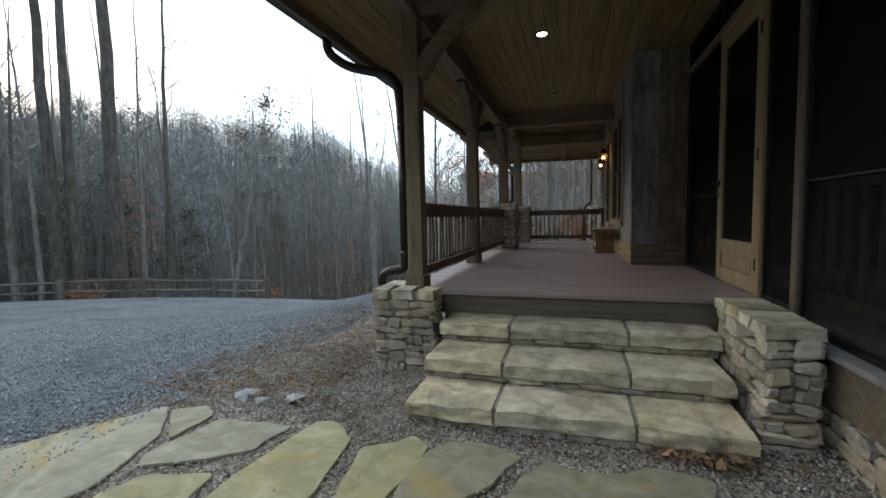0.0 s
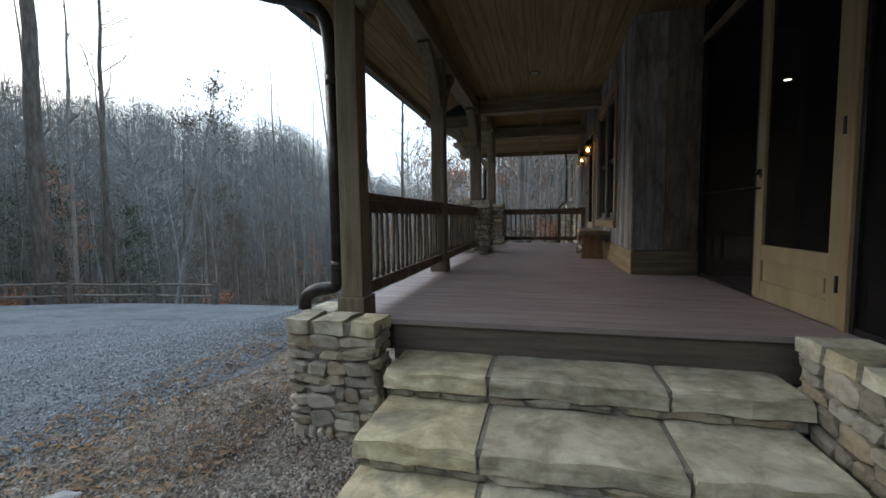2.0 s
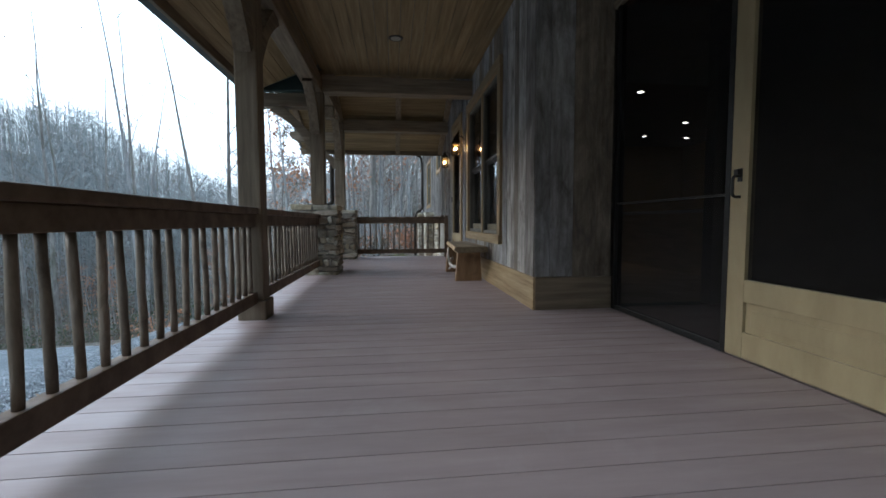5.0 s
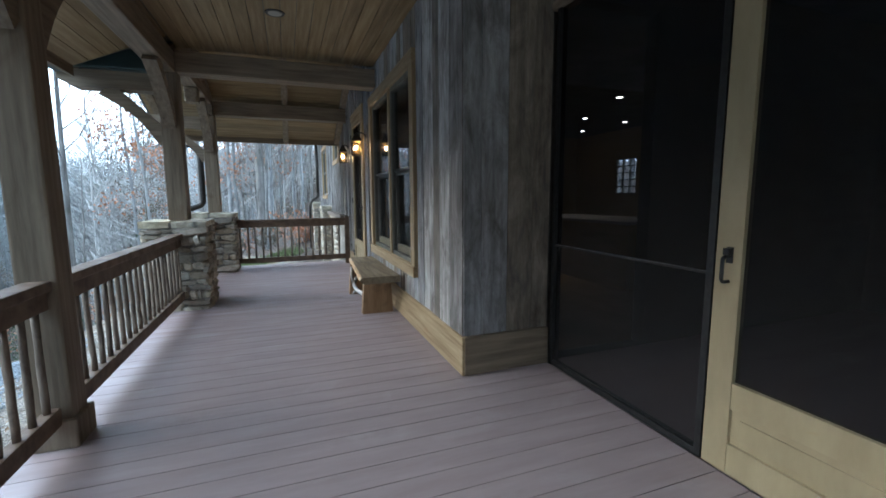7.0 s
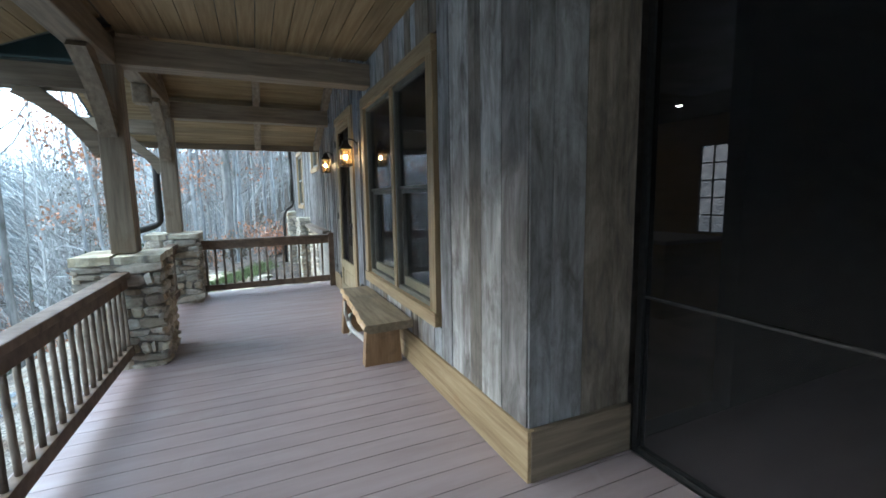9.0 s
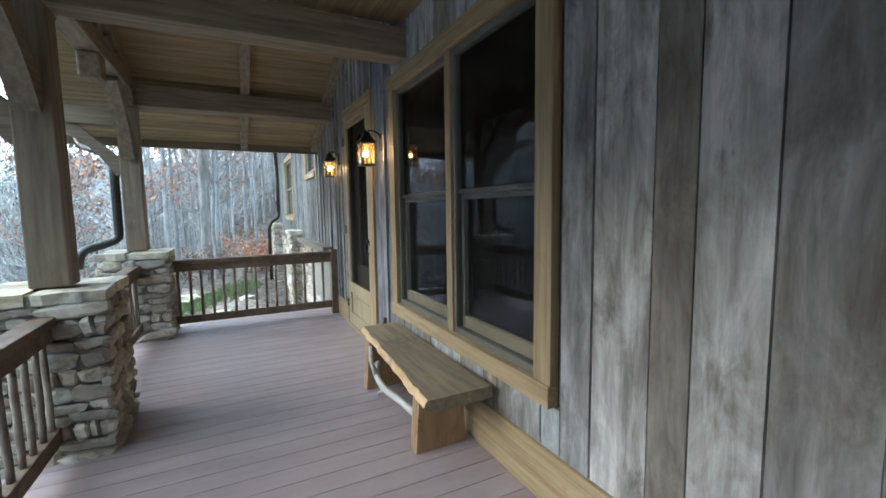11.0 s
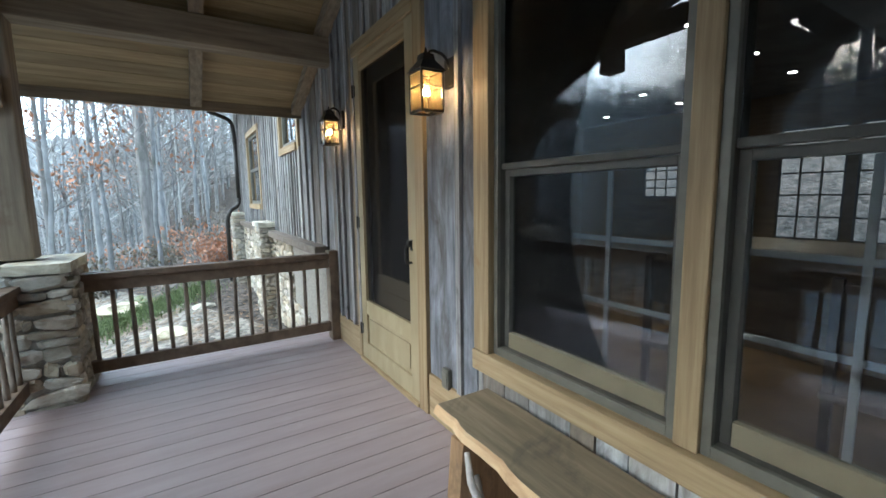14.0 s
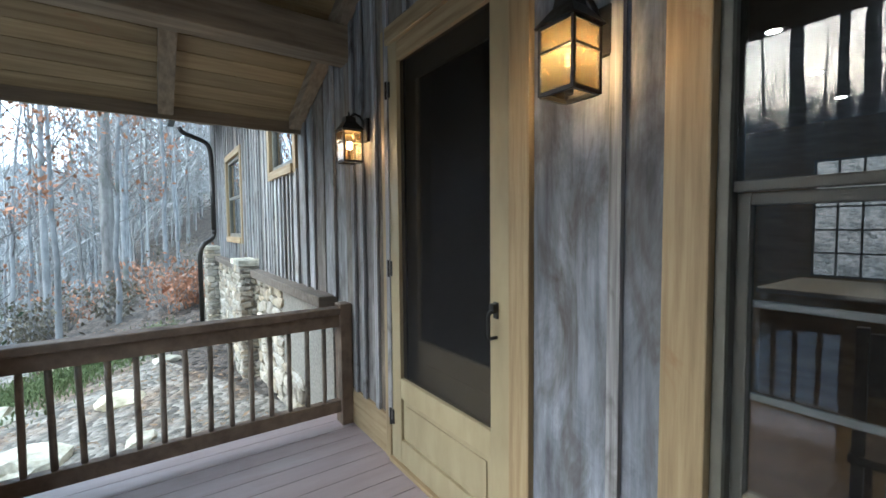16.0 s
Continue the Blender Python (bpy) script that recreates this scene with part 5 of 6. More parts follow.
# ---- the wing beyond the porch ----
wing = tagged(new("wall_wainscot"), "pale ledgestone wainscot with a timber ledge along the wing", "wall", kind="structure")
part("ledge", boxed(WALL - 0.14, BACK, 12.45, 15.1, 1.47, 1.56, 0.01), M_FASCIA, wing, "weathered timber ledge")
part("ledge", boxed(WALL - 0.14, BACK, 15.75, 18.6, 1.47, 1.56, 0.01), M_FASCIA, wing, "weathered timber ledge")
part("core", boxed(WALL - 0.03, BACK - 0.002, 12.45, 19.2, -0.2, 1.46), M_MORTAR, wing)
stone_face(wing, (WALL - 0.03, 19.2, 0.05), 270, 6.75, 1.42, 91, 0.09, 0.3, 0.08, 300)
stone_pier("stone_pier", WALL - 0.26, WALL + 0.05, 15.12, 15.72, 0.0, 1.68, 0.07, 93, "stone buttress against the wing's wall", (0, 270), 1)
stone_pier("stone_pier", WALL - 0.26, WALL + 0.05, 18.62, 19.25, 0.0, 1.75, 0.07, 97, "stone buttress at the far corner of the wing", (0, 270), 1)
downspout(bent((0.3, 18.9, 4.05), (0.35, 18.9, 3.95), (0.80, 18.95, 3.8), (0.84, 18.95, 3.5), (0.84, 18.95, 1.9), (0.62, 18.8, 1.78), (0.56, 18.8, 1.6), (0.56, 18.8, 0.2)), 0.045, "dark bronze downspout at the far corner of the wing")
we = thing("wing_eave", (0, 0, 0), "dark eave and gutter over the far wing", "gutter")
part("soffit", boxed(0.25, WALL + 0.1, 13.3, 19.6, 4.30, 4.36), M_CEIL_X, we)
part("gutter", boxed(0.14, 0.26, 13.3, 19.65, 4.18, 4.32, 0.02), M_GUTTER, we)
structure("roof_house", boxed(0.2, 10.0, 6.6, 20.0, 4.60, 4.7), M_ROOF, "dark roof closing the house above", "roof")
structure("wall_far_end", boxed(BACK, 8.0, 19.2, 19.35, -0.3, 4.6), M_INDARK, "end wall of the wing", "wall")

# ---- deck boards ----
y = 4.15
k = 0
while y < 12.40:
    plank(deck, M_DECK, "deck_board", -1.53 if y > 4.40 else -1.41, 1.60 if y < 6.68 else WALL + 0.02, y, y + 0.1415, DECK - 0.033, DECK - 0.0)
    y += 0.1465

# ---- flagstones, pebbles, leaves ----
FLAGS = (
    ((-3.4, 1.45), (-3.1, 2.1), (-2.75, 2.66), (-2.4, 2.3), (-2.23, 1.76), (-2.6, 1.3)),
    ((-2.66, 2.6), (-2.47, 2.73), (-2.28, 2.61), (-2.29, 2.27)),
    ((-2.2, 1.99), (-2.28, 2.13), (-2.19, 2.59), (-1.62, 2.62), (-1.67, 2.31), (-1.87, 2.15)),
    ((-2.15, 1.75), (-2.05, 1.96), (-1.70, 2.06), (-1.62, 1.5), (-2.05, 1.3)),
    ((-1.6, 2.02), (-1.51, 2.72), (-1.32, 2.73), (-1.16, 2.58), (-1.07, 2.02), (-1.5, 1.2)),
    ((-0.95, 2.0), (-1.06, 2.5), (-0.79, 2.72), (-0.66, 2.62), (-0.72, 2.1), (-0.6, 1.3)),
    ((-0.69, 2.1), (-0.66, 2.56), (-0.56, 2.69), (-0.33, 2.74), (-0.1, 2.65), (-0.33, 2.22)),
    ((-0.2, 2.1), (-0.1, 2.47), (0.03, 2.65), (0.32, 2.6), (0.6, 2.74), (0.87, 2.67), (0.6, 2.0)),
)
for i, outline in enumerate(FLAGS):
    pts = [Vector(p) for p in outline]
    soft = []
    for a, b, c in zip(pts[-1:] + pts[:-1], pts, pts[1:] + pts[:1]):
        p, q = b.lerp(a, 0.09), b.lerp(c, 0.09)
        for s in (0, 0.5, 1):
            soft.append((p.lerp(b, s)).lerp(b.lerp(q, s), s))
        for s in (0.33, 0.66):
            e = q.lerp(c.lerp(b, 0.09), s)
            soft.append(e + Vector((noise.noise(Vector((e.x * 4, e.y * 4, i))), noise.noise(Vector((e.y * 4, e.x * 4, i)))) ) * 0.05)
    mid = sum(soft, Vector((0, 0))) / len(soft)
    bm = bmesh.new()
    low = [bm.verts.new((p.x, p.y, -0.04)) for p in soft]
    up = [bm.verts.new((p.x, p.y, 0.001)) for p in soft]
    top = [bm.verts.new((*(mid.lerp(p, 0.985)), 0.007 + 0.003 * noise.noise(Vector((p.x * 3, p.y * 3, 0))))) for p in soft]
    n = len(soft)
    for a, b in ((low, up), (up, top)):
        for k in range(n):
            bm.faces.new((a[k], a[(k + 1) % n], b[(k + 1) % n], b[k]))
    bm.faces.new(top)
    bmesh.ops.recalc_face_normals(bm, faces=bm.faces[:])
    tagged(part("flagstone", bm, M_FLAG), "irregular olive and ochre flagstone set in pea gravel", "paving stone", "flagstones of the path")


def rock(x, y, s, seed, label, flat=0.5, stone=None):
    bm = bmesh.new()
    bmesh.ops.create_icosphere(bm, subdivisions=1 if s < 0.15 else 2, radius=s)
    for v in bm.verts:
        k = noise.noise(v.co / s * 1.1 + Vector((seed, 0, 0)))
        v.co *= 1 + 0.55 * k
        v.co.z *= flat
    ob = part("rock", bm, stone or M_ROCK)
    ob.matrix_basis = pose(x, y, height(x, y) + s * flat * 0.35, 0, 0, seed * 50)
    return tagged(ob, label, "rock", "loose rocks")


rock(-2.30, 2.95, 0.10, 1, "blue-grey flat rock lying on the mulch", 0.32)
rock(-2.12, 2.9, 0.06, 2, "small pale rock chip on the mulch", 0.3)
rock(-1.88, 3.0, 0.09, 3, "pointed pale grey rock on the mulch", 0.4)
for i, (x, y, s) in enumerate(((-1.2, 14.3, 0.34), (-0.6, 15.4, 0.22), (-1.9, 16.2, 0.4), (-0.4, 14.0, 0.14), (-1.5, 18.5, 0.4), (-0.1, 16.8, 0.16), (-2.3, 14.6, 0.3))):
    rock(x, y, s, 5 + i, "flat pale boulder in the dirt yard", 0.35, M_SLAB)


def scattered(name, unit, count, spot, size, material, label, category, seed, tilt=180):
    """Many small pieces in one mesh. unit: verts and faces; spot(r) gives x, y or None."""
    r = random.Random(seed)
    uv, uf = unit
    uv = np.array(uv, float)
    V, F, n = [], [], 0
    for _ in range(count):
        p = spot(r)
        if p is None:
            continue
        m = np.array(Euler((radians(r.uniform(-tilt, tilt)), radians(r.uniform(-tilt, tilt)), r.uniform(0, 6.28))).to_matrix())
        s = r.uniform(*size)
        V.append((uv * s * np.array([1, r.uniform(0.6, 1.0), r.uniform(0.6, 1.0)])) @ m.T + np.array([p[0], p[1], height(p[0], p[1]) + (p[2] if len(p) > 2 else 0) + s * 0.25]))
        F += [tuple(k + n for k in f) for f in uf]
        n += len(uv)
    me = bpy.data.meshes.new(name)
    me.from_pydata(np.concatenate(V).tolist(), [], F)
    me.materials.append(material)
    return tagged(new(name, me), label, category, kind="stuff")


OCTA = ([(1, 0, 0), (-1, 0, 0), (0, 1, 0), (0, -1, 0), (0, 0, 0.8), (0, 0, -0.8)], [(0, 2, 4), (2, 1, 4), (1, 3, 4), (3, 0, 4), (2, 0, 5), (1, 2, 5), (3, 1, 5), (0, 3, 5)])
LEAF = ([(-1, 0, 0), (-0.2, 0.45, 0.12), (1, 0, 0.05), (-0.2, -0.45, 0.1), (0.1, 0, -0.05)], [(0, 4, 1), (1, 4, 2), (2, 4, 3), (3, 4, 0)])


def on_flag(x, y):
    """Whether a spot lies on one of the flagstones."""
    for ring in FLAGS:
        inside = False
        for (x0, y0), (x1, y1) in zip(ring, ring[1:] + ring[:1]):
            if (y0 > y) != (y1 > y) and x < x0 + (x1 - x0) * (y - y0) / (y1 - y0):
                inside = not inside
        if inside:
            return True
    return False


def bed_spot(r):
    x, y = r.uniform(-3.2, 1.6), 1.2 + r.random() ** 0.8 * 3.2
    if on_flag(x, y) and r.random() > 0.01:
        return None
    return None if (-1.0 < x < 1.2 and y > 3.0) else (x, y, 0.0)


scattered("pea_gravel", OCTA, 16000, bed_spot, (0.006, 0.014), M_PEBBLE, "loose pale pea gravel round the flagstones", "gravel", 5)
scattered("gravel_stones", OCTA, 20000, lambda r: (-2.75 - 6 * r.random() ** 1.6, r.uniform(0.5, 11), 0.0), (0.007, 0.018), M_CHIP, "loose crushed stones along the driveway edge", "gravel", 6)
scattered("fallen_leaves", LEAF, 2600, lambda r: (r.uniform(-3.3, -1.75), 2.9 + 6 * r.random() ** 1.3, 0.012), (0.015, 0.04), M_LITTER, "dry brown leaves on the mulch bed", "leaves", 7, 25)
scattered("fallen_leaves", LEAF, 120, lambda r: (r.gauss(0.85, 0.16), r.gauss(2.86, 0.07), 0.03), (0.02, 0.05), M_LITTER, "small drift of curled brown leaves before the steps", "leaves", 8, 40)
scattered("fallen_leaves", LEAF, 1500, lambda r: (r.uniform(-3.0, 0.7), r.uniform(12.8, 21), 0.015), (0.02, 0.05), M_LITTER, "dry leaves strewn over the dirt yard", "leaves", 9, 25)
scattered("fallen_leaves", LEAF, 60, lambda r: (r.uniform(1.55, 2.4), r.uniform(1.5, 3.2), 0.015), (0.02, 0.05), M_LITTER, "dry leaves beside the skirt board", "leaves", 10, 30)

M_GRASS = surface("thin_winter_grass", [(0.3, (0.075, 0.105, 0.035)), (0.7, (0.14, 0.17, 0.065))], (12, 12, 12), rough=(0.6, 0.8), bump=0, vary=0.3, island=True)
BLADE = ([(-0.12, 0, 0), (0.12, 0, 0), (0.3, 0.1, 1.4), (-0.08, -0.05, 0.9)], [(0, 1, 2), (0, 2, 3)])


def grass_spot(r):
    u = r.random()
    return GRASS_A[0] + (GRASS_B[0] - GRASS_A[0]) * u + r.gauss(0, 0.22), GRASS_A[1] + (GRASS_B[1] - GRASS_A[1]) * u + r.gauss(0, 0.55), 0.0


GRASS_A, GRASS_B = (-2.3, 16.6), (0.0, 18.7)
scattered("grass", BLADE, 9000, grass_spot, (0.03, 0.07), M_GRASS, "thin strip of short green grass across the dirt yard", "grass", 12, 20)

# ---- split-rail fence ----
M_FENCE = surface("weathered_fence", [(0.3, (0.08, 0.073, 0.065)), (0.7, (0.18, 0.168, 0.15))], (9, 9, 9), rough=(0.8, 0.95), bump=0.3, vary=0.2)
fence = thing("split_rail_fence", (0, 0, 0), "weathered grey split-rail fence along the gravel drive", "fence")
FENCE = [(-26.0, 12.0), (-21.9, 13.2), (-18.3, 14.3), (-15.4, 15.4), (-12.8, 15.7)]
rf = random.Random(4)
for x, y in FENCE:
    z = height(x, y)
    part("post", tube(bmesh.new(), [(x, y, z - 0.2), (x + 0.01, y, z + 0.5), (x, y + 0.01, z + 0.92)], [0.13, 0.12, 0.11], 7), M_FENCE, fence)
for (x0, y0), (x1, y1) in zip(FENCE, FENCE[1:]):
    for up in (0.35, 0.78):
        a, b = Vector((x0, y0, height(x0, y0) + up)), Vector((x1, y1, height(x1, y1) + up + rf.uniform(-0.04, 0.04)))
        part("rail", tube(bmesh.new(), [a, a.lerp(b, 0.4) + Vector((0, 0, rf.uniform(-0.04, 0.03))), b], [0.055, 0.06, 0.05], 6), M_FENCE, fence)

# ---- woods ----
class Limbs:
    """Collects tapered limbs as plain vertex and face lists."""

    def __init__(self):
        self.v, self.f = [], []

    def limb(self, pts, r0, r1, sides):
        n = len(pts)
        base = len(self.v)
        u = None
        for i, p in enumerate(pts):
            d = (pts[min(i + 1, n - 1)] - pts[max(i - 1, 0)]).normalized()
            u = d.orthogonal().normalized() if u is None else (u - d * u.dot(d)).normalized()
            w = d.cross(u)
            r = r0 + (r1 - r0) * i / (n - 1)
            for k in range(sides):
                a = 2 * math.pi * k / sides
                self.v.append(p + (u * math.cos(a) + w * math.sin(a)) * r)
        for i in range(n - 1):
            for k in range(sides):
                a, b = base + i * sides + k, base + i * sides + (k + 1) % sides
                self.f.append((a, b, b + sides, a + sides))

    def mesh(self, name, material):
        me = bpy.data.meshes.new(name)
        me.from_pydata([tuple(p) for p in self.v], [], self.f)
        me.materials.append(material)
        for f in me.polygons:
            f.use_smooth = True
        return me


def grow(seed, tall, girth, start, spread, count, twig=1.0, lean=0.05):
    """A bare forest tree: its trunk and its crown of limbs and twigs, and the twig ends."""
    r = random.Random(seed)
    trunk, crown, ends = Limbs(), Limbs(), []
    dx, dy = r.uniform(-lean, lean) * tall, r.uniform(-lean, lean) * tall
    line = []
    for i in range(12):
        s = i / 11
        line.append(Vector((dx * s * s + r.uniform(-0.05, 0.05) * (i > 0), dy * s * s + r.uniform(-0.05, 0.05) * (i > 0), -0.3 + s * (tall + 0.3))))
    trunk.limb([line[0] + Vector((0, 0, 0)), *line[1:]], girth, girth * 0.12, 8)

    def at(s):
        k = min(int(s * 11), 10)
        return line[k].lerp(line[k + 1], s * 11 - k)

    def shoot(p, d, length, rad, depth):
        pts = [p]
        for i in range(3):
            d = (d + Vector((r.uniform(-0.25, 0.25), r.uniform(-0.25, 0.25), r.uniform(0.0, 0.28)))).normalized()
            pts.append(pts[-1] + d * length / 3)
        crown.limb(pts, rad, rad * 0.3, 4 if depth == 0 else 3)
        ends.append(pts[-1])
        if depth < 2:
            for _ in range(int((4 if depth == 0 else 4) * twig + r.random())):
                s = r.uniform(0.3, 1.0) * 3
                k = min(int(s), 2)
                q = pts[k].lerp(pts[k + 1], s - k)
                e = (d + Vector((r.uniform(-1, 1), r.uniform(-1, 1), r.uniform(-0.2, 0.7)))).normalized()
                shoot(q, e, length * r.uniform(0.3, 0.55), max(rad * 0.42, 0.006), depth + 1)

    for i in range(count):
        s = start + (1 - start) * (i + r.random()) / count
        a = r.uniform(0, 6.28)
        d = Vector((math.cos(a), math.sin(a), r.uniform(0.35, 1.1))).normalized()
        shoot(at(min(s, 0.98)), d, spread * (1.15 - s) * r.uniform(0.6, 1.2), girth * 0.26 * (1.2 - s), 0)
    return trunk, crown, ends


def leaf_mesh(points, per, size, gather, seed, material):
    r = random.Random(seed)
    V, F = [], []
    for p in points:
        for _ in range(per):
            c = p + Vector((r.gauss(0, gather), r.gauss(0, gather), r.gauss(0, gather * 0.7)))
            m = Euler((r.uniform(0, 6.28), r.uniform(0, 6.28), r.uniform(0, 6.28))).to_matrix()
            s = size * r.uniform(0.6, 1.3)
            k = len(V)
            V += [tuple(c + m @ Vector(q) * s) for q in ((-1, 0, 0), (0, 0.5, 0.1), (1, 0, 0), (0, -0.5, 0.1))]
            F.append((k, k + 1, k + 2, k + 3))
    me = bpy.data.meshes.new("leaves")
    me.from_pydata(V, [], F)
    me.materials.append(material)
    return me


KINDS = []
for i, (tall, girth, start, spread, count, lean, bark, lab) in enumerate((
        (21, 0.19, 0.42, 5.0, 18, 0.04, M_BARK, "tall bare grey hardwood with high limbs"),
        (19, 0.15, 0.38, 4.5, 18, 0.06, M_BARK, "slender leafless grey forest tree"),
        (23, 0.24, 0.50, 5.5, 16, 0.03, M_BARK, "tall straight bare trunk with a thin crown"),
        (15, 0.10, 0.30, 3.6, 18, 0.10, M_PALEBARK, "leaning pale-barked bare sapling"),
        (13, 0.08, 0.25, 3.2, 20, 0.09, M_PALEBARK, "thin pale bare sapling"),
        (17, 0.13, 0.35, 4.2, 20, 0.12, M_BARK, "leaning grey bare tree"),
        (9, 0.06, 0.2, 2.6, 20, 0.08, M_BARK, "small twiggy understorey tree"),
        (25, 0.27, 0.62, 5.5, 12, 0.02, M_DARKBARK, "massive straight bare trunk rising past the treetops"),
        (9.5, 0.12, 0.58, 4.2, 15, 0.015, M_PALEBARK, "pale leaning oak"))):
    trunk, crown, ends = grow(900 + i, tall, girth, start, spread, count, 1.0, lean)
    KINDS.append((trunk.mesh("trunk", bark), crown.mesh("crown", M_TWIG), lab, ends))
LEAVES = {"rust": leaf_mesh(KINDS[4][3][::2], 4, 0.085, 0.25, 1, M_LEAF_RUST), "brown": leaf_mesh(KINDS[5][3], 6, 0.075, 0.3, 2, M_LEAF_BROWN), "oak": leaf_mesh(KINDS[8][3], 4, 0.055, 0.2, 4, M_LEAF_BROWN), "green": leaf_mesh(KINDS[6][3][::1], 4, 0.07, 0.25, 3, M_LEAF_GREEN)}


def tree(kind, x, y, size, turn, leaves=None, lean=0.0, toward=(1, 0)):
    tm, cm, lab, _ = KINDS[kind]
    lab += {"rust": " holding rust-red leaves", "brown": " holding dry brown leaves", "oak": " holding curled brown leaves", "green": " with dark evergreen leaves", None: ""}[leaves]
    t = thing("tree", (x, y, height(x, y)), lab, "tree", "trees of the wood")
    t.matrix_basis = Matrix.Translation((x, y, height(x, y))) @ Matrix.Rotation(radians(lean), 4, Vector((-toward[1], toward[0], 0))) @ pose(0, 0, 0, 0, 0, turn) @ Matrix.Diagonal((size, size, size, 1))
    a, b = new("trunk", tm), new("crown", cm)
    a.parent = b.parent = t
    if leaves:
        c = new("foliage", LEAVES[leaves])
        c.parent = b
    return t


# single trees that stand out, then the near wood
for kind, x, y, s, turn, lv in (
        (1, -13.8, 29.8, 0.7, 40, None), (7, -23.1, 13.9, 1.15, 0, None), (7, -22.9, 14.6, 1.1, 70, None), (7, -22.0, 15.9, 1.45, 140, None), (1, -21.4, 16.8, 0.9, 200, None), (2, -22.2, 18.9, 0.95, 30, None),
        (0, -27.0, 14.2, 1.0, 30, None), (5, -11.5, 19.5, 0.62, 250, None), (3, -9.8, 20.5, 1.0, 10, None),
        (1, -6.0, 19.0, 0.7, 90, None), (4, -2.2, 22.0, 1.0, 0, "rust"), (2, -1.3, 26.0, 0.9, 20, None),
        (4, 0.2, 24.5, 0.95, 200, "rust"), (5, -3.4, 23.5, 0.7, 120, None), (3, -0.8, 24.5, 0.8, 300, None), (4, -1.8, 20.5, 0.8, 30, "rust"), (4, -4.6, 20.0, 0.8, 80, "rust"), (4, -3.6, 17.6, 0.62, 150, "rust"), (4, -2.4, 18.6, 0.7, 260, "rust"), (4, -0.9, 21.5, 0.75, 310, "rust"), (6, -24.0, 22.0, 0.9, 10, "green"), (6, -27.0, 17.0, 1.0, 50, "green"), (6, -26.0, 20.0, 1.1, 90, "green")):
    tree(kind, x, y, s, turn, lv)
tree(8, -14.4, 15.5, 0.95, 150, "oak", 12, (0.86, 0.5))
tree(0, -11.3, 31.2, 1.0, 200, None, 5, (-0.93, -0.36))
# slender trees standing above the ridge line
for kind, x, y, s, turn in ((1, -16.9, 26.2, 0.95, 20), (1, -15.3, 27.5, 0.85, 100), (3, -13.6, 27.6, 1.1, 220), (1, -12.7, 25.8, 0.9, 300), (0, -19.5, 21.0, 0.6, 60), (3, -18.4, 23.9, 0.9, 10), (5, -26.5, 16.0, 0.95, 30), (0, -29.0, 15.4, 0.85, 70), (1, -28.5, 18.0, 0.95, 170), (0, -27.0, 20.5, 0.8, 250), (1, -25.0, 21.5, 0.9, 310)):
    tree(kind, x, y, s, turn)
rw = random.Random(31)
for i in range(42):
    a, d = rw.uniform(radians(146), radians(176)), rw.uniform(25, 40)
    x, y = d * math.cos(a), 4 + d * math.sin(a)
    if -0.26 * x + 0.965 * y > 12.5 or x < -27:
        tree(rw.choice((0, 1, 1, 5, 6)), x, y, rw.uniform(0.6, 0.9), rw.uniform(0, 360), rw.choice((None, None, None, None, "green")) if i % 2 else None)
rt = random.Random(77)
for i in range(270):
    ang = rt.uniform(radians(80), radians(172)) if i % 3 else rt.uniform(radians(70), radians(110))
    d = rt.uniform(21, 52)
    x, y = d * math.cos(ang), 6 + d * math.sin(ang)
    if -0.26 * x + 0.965 * y < 19.5 or x > 9 or (x > -1 and y < 23) or (x > -7 and i % 5 < 3):
        continue
    lv = rt.choice((None,) * 9 + (("rust", "rust", "brown") if x > -8 else ("rust", "brown", "green")))
    kind = {"rust": 4, "brown": 5, "green": 6, None: rt.choice((1, 3, 3, 4, 4, 5, 5, 6) if x > -7 else (0, 1, 1, 5, 5, 6, 3))}[lv]
    tree(kind, x, y, rt.uniform(0.75, 1.15) * (0.57 if x < -7 else 0.8), rt.uniform(0, 360), lv)


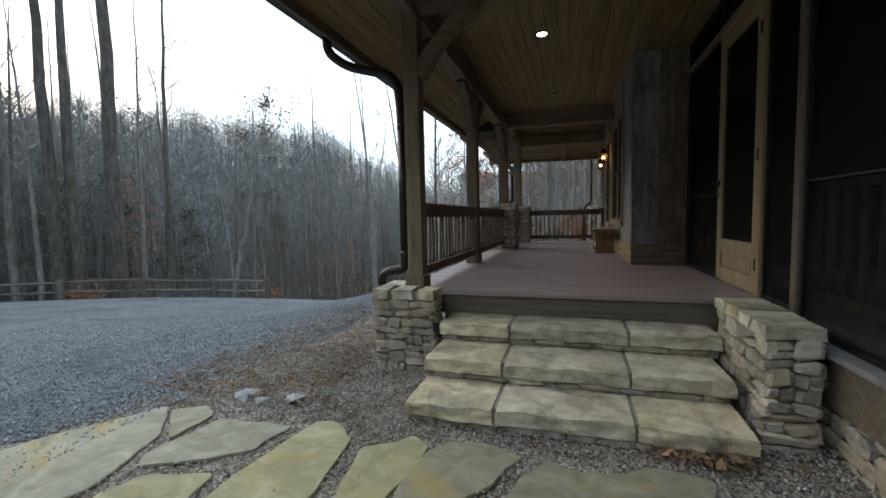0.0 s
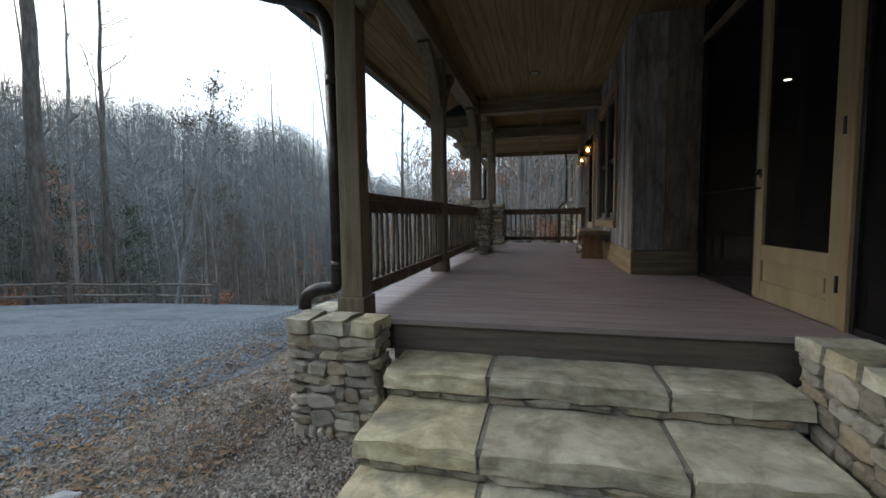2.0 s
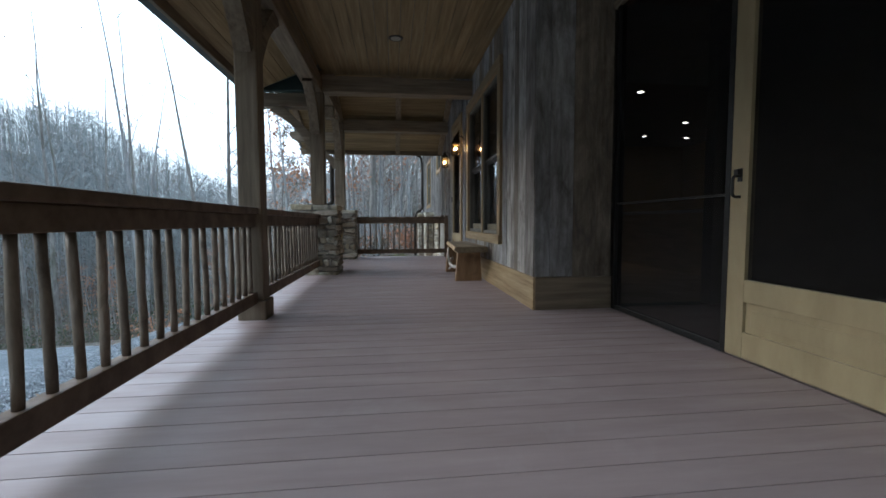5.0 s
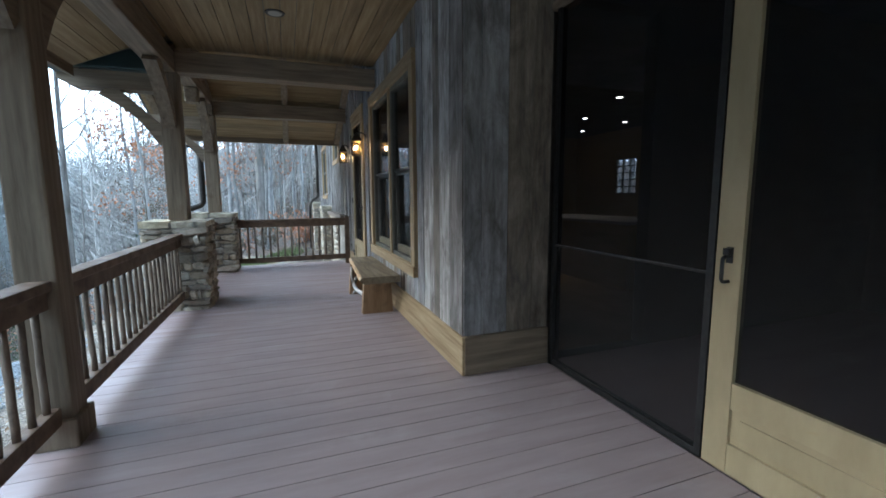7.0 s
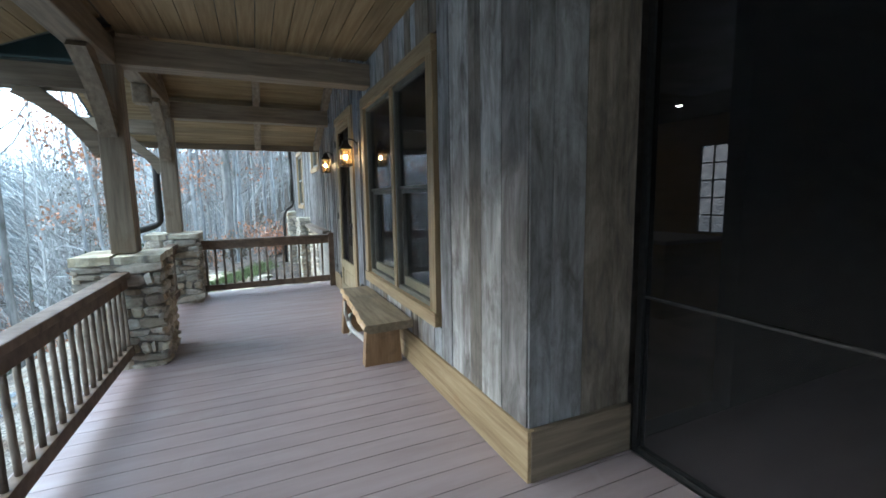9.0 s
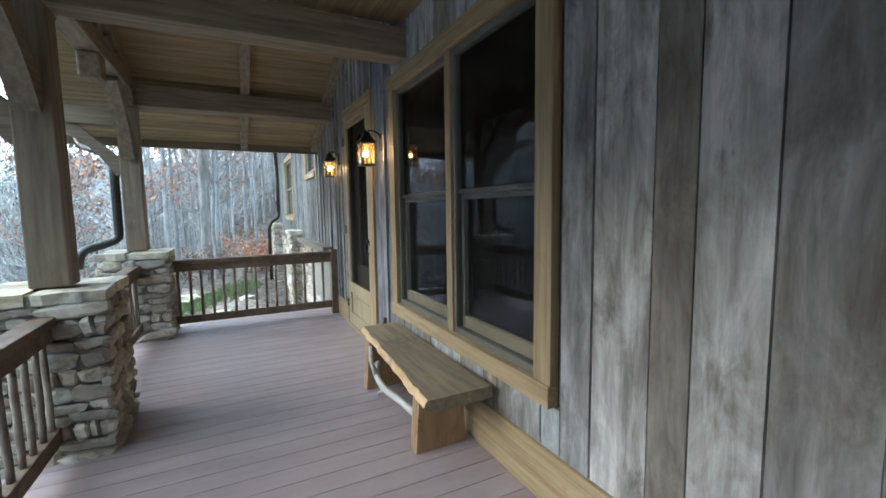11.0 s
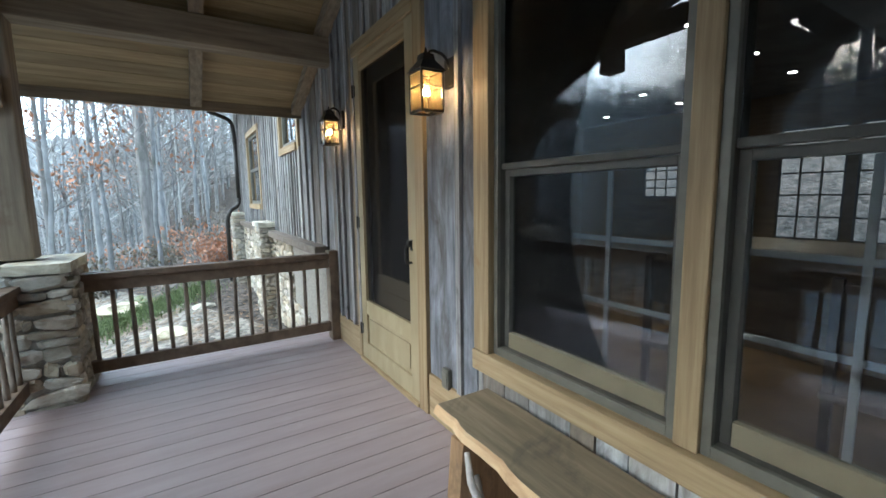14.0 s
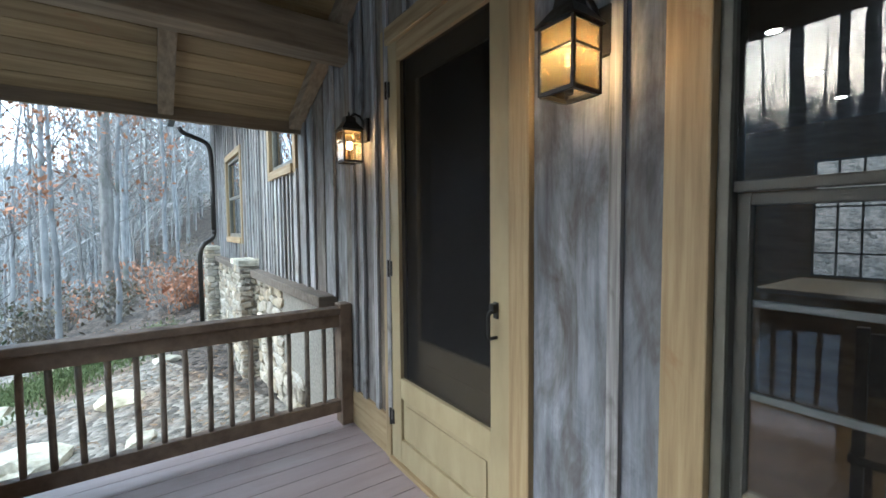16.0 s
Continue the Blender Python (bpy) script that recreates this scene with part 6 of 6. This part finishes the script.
def far_woods(name, count, near, far, a0, a1, seed, label, size=(0.45, 0.8), bark=M_HAZEBARK, girth=0.15):
    """The wood beyond, far too many trees to count, in one mesh: trunks, and crowns of thin twigs."""
    r = random.Random(seed)
    forms = []
    for i in range(6):
        trunk = Limbs()
        tall = 15 + i
        top = Vector((r.uniform(-1, 1), r.uniform(-1, 1), tall))
        trunk.limb([Vector((0, 0, -0.5)), top * 0.5 + Vector((r.uniform(-0.2, 0.2), 0, 0)), top], girth, 0.03, 4)
        for _ in range(14):
            p = top * r.uniform(0.25, 0.95)
            a = r.uniform(0, 6.28)
            e = p + Vector((math.cos(a), math.sin(a), r.uniform(0.5, 1.3))) * r.uniform(0.8, 2.2)
            trunk.limb([p, e], 0.045, 0.012, 3)
        v, f = [tuple(p) for p in trunk.v], list(trunk.f)
        for _ in range(170):
            s = r.uniform(0.12, 1.0)
            a, out = r.uniform(0, 6.28), 3.0 * math.sin(math.pi * min(1, s * 0.9 + 0.05)) * r.random() ** 0.6
            p = top * s + Vector((math.cos(a) * out, math.sin(a) * out, r.uniform(-0.5, 0.5)))
            d = Vector((math.cos(a) * 0.7 + r.uniform(-0.5, 0.5), math.sin(a) * 0.7 + r.uniform(-0.5, 0.5), r.uniform(0.1, 1.2))).normalized()
            w = d.orthogonal().normalized() * 0.028
            e = p + d * r.uniform(0.9, 2.2)
            k = len(v)
            v += [tuple(p - w), tuple(p + w), tuple(e + w * 0.4), tuple(e - w * 0.4)]
            f.append((k, k + 1, k + 2, k + 3))
        forms.append((np.array(v), np.array(f)))
    V, F, n = [], [], 0
    for _ in range(count):
        ang, d = r.uniform(a0, a1), near + (far - near) * r.random() ** 0.8
        x, y = d * math.cos(ang), 6 + d * math.sin(ang)
        v, f = forms[r.randrange(6)]
        s, a = r.uniform(*size), r.uniform(0, 6.28)
        c, k = math.cos(a) * s, math.sin(a) * s
        V.append(np.stack([v[:, 0] * c - v[:, 1] * k + x, v[:, 0] * k + v[:, 1] * c + y, v[:, 2] * s + height(x, y)], 1))
        F.append(f + n)
        n += len(v)
    V, F = np.concatenate(V), np.concatenate(F)
    me = bpy.data.meshes.new(name)
    me.vertices.add(len(V))
    me.vertices.foreach_set("co", V.ravel())
    me.loops.add(F.size)
    me.loops.foreach_set("vertex_index", F.ravel())
    me.polygons.add(len(F))
    me.polygons.foreach_set("loop_start", np.arange(0, F.size, 4))
    me.update(calc_edges=True)
    me.materials.append(bark)
    return tagged(new(name, me), label, "woods", kind="stuff")


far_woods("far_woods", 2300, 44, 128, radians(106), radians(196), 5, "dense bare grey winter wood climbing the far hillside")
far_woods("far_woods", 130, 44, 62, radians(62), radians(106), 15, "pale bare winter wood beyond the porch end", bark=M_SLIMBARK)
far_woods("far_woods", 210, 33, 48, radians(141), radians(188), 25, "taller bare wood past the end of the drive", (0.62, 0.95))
# Mostly unseen ring of trees, added to cut low skylight on the porch.
far_woods("woods_behind", 900, 30, 80, radians(196), radians(422), 6, "bare grey wood, largely unseen, added behind house and start to block low sky", (0.8, 1.2))
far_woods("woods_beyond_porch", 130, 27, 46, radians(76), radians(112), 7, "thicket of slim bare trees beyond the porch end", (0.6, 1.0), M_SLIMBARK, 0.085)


def painted_mist():
    m, nt, p = nodes_of("painted_mist")
    # Haze is painted here as blue-grey emission on a ridge-shaped sheet.
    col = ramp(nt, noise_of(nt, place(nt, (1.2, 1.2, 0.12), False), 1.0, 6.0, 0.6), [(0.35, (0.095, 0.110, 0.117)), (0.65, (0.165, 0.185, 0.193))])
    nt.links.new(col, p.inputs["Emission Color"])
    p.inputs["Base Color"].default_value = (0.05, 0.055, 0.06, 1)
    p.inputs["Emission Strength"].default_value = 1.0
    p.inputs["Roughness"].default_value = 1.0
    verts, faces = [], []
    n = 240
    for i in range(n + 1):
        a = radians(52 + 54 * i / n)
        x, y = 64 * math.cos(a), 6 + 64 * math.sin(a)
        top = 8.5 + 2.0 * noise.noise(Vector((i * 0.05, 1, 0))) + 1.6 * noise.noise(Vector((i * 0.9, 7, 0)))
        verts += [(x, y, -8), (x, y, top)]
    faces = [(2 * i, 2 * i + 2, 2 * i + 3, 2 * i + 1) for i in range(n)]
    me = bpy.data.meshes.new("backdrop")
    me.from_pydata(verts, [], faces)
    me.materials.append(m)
    return tagged(new("backdrop", me), "glowing sheet painted as a misty blue-grey wooded ridge", "backdrop", kind="structure")


painted_mist()


def shrub(x, y, s, mat_name, label, seed):
    r = random.Random(seed)
    t = thing("shrub", (x, y, height(x, y)), label, "shrub", "shrubs of the wood edge")
    L = Limbs()
    ends = []
    for _ in range(16):
        a = r.uniform(0, 6.28)
        p = [Vector((0, 0, -0.05))]
        d = Vector((math.cos(a) * 0.6, math.sin(a) * 0.6, 1)).normalized()
        for _ in range(3):
            d = (d + Vector((r.uniform(-0.4, 0.4), r.uniform(-0.4, 0.4), 0))).normalized()
            p.append(p[-1] + d * s * 0.33)
            ends.append(p[-1])
        L.limb(p, 0.012, 0.004, 3)
    for nm, me in (("branching", L.mesh("branching", M_TWIG)), ("foliage", leaf_mesh(ends, 7, 0.055, 0.14 * s, seed, mat_name))):
        ob = new(nm, me)
        ob.parent = t


rs = random.Random(8)
for i in range(34):
    x = rs.uniform(-24, -3)
    y = (19.4 + rs.uniform(0, 5) + 0.26 * x) / 0.965
    k = rs.choice((0, 1, 2))
    shrub(x, y, rs.uniform(0.8, 1.8), (M_LEAF_GREEN, M_LEAF_BROWN, M_LEAF_RUST)[k], ("dark green evergreen shrub", "dry brown undergrowth bush", "rust-red leafy bush")[k] + " at the wood edge", i)
for i in range(22):
    y = rs.uniform(21, 28)
    shrub(-0.52 * y + rs.uniform(-3.5, 3.5), y, rs.uniform(1.4, 2.6), M_LEAF_GREEN, "dark green evergreen shrub in the shaded wood", 120 + i)
for i in range(14):
    shrub(rs.uniform(-2.5, 3.5), rs.uniform(20.5, 26), rs.uniform(0.7, 1.4), (M_LEAF_RUST, M_LEAF_BROWN)[i % 2], ("rust-red leafy bush", "dry brown undergrowth bush")[i % 2] + " on the bank", 60 + i)
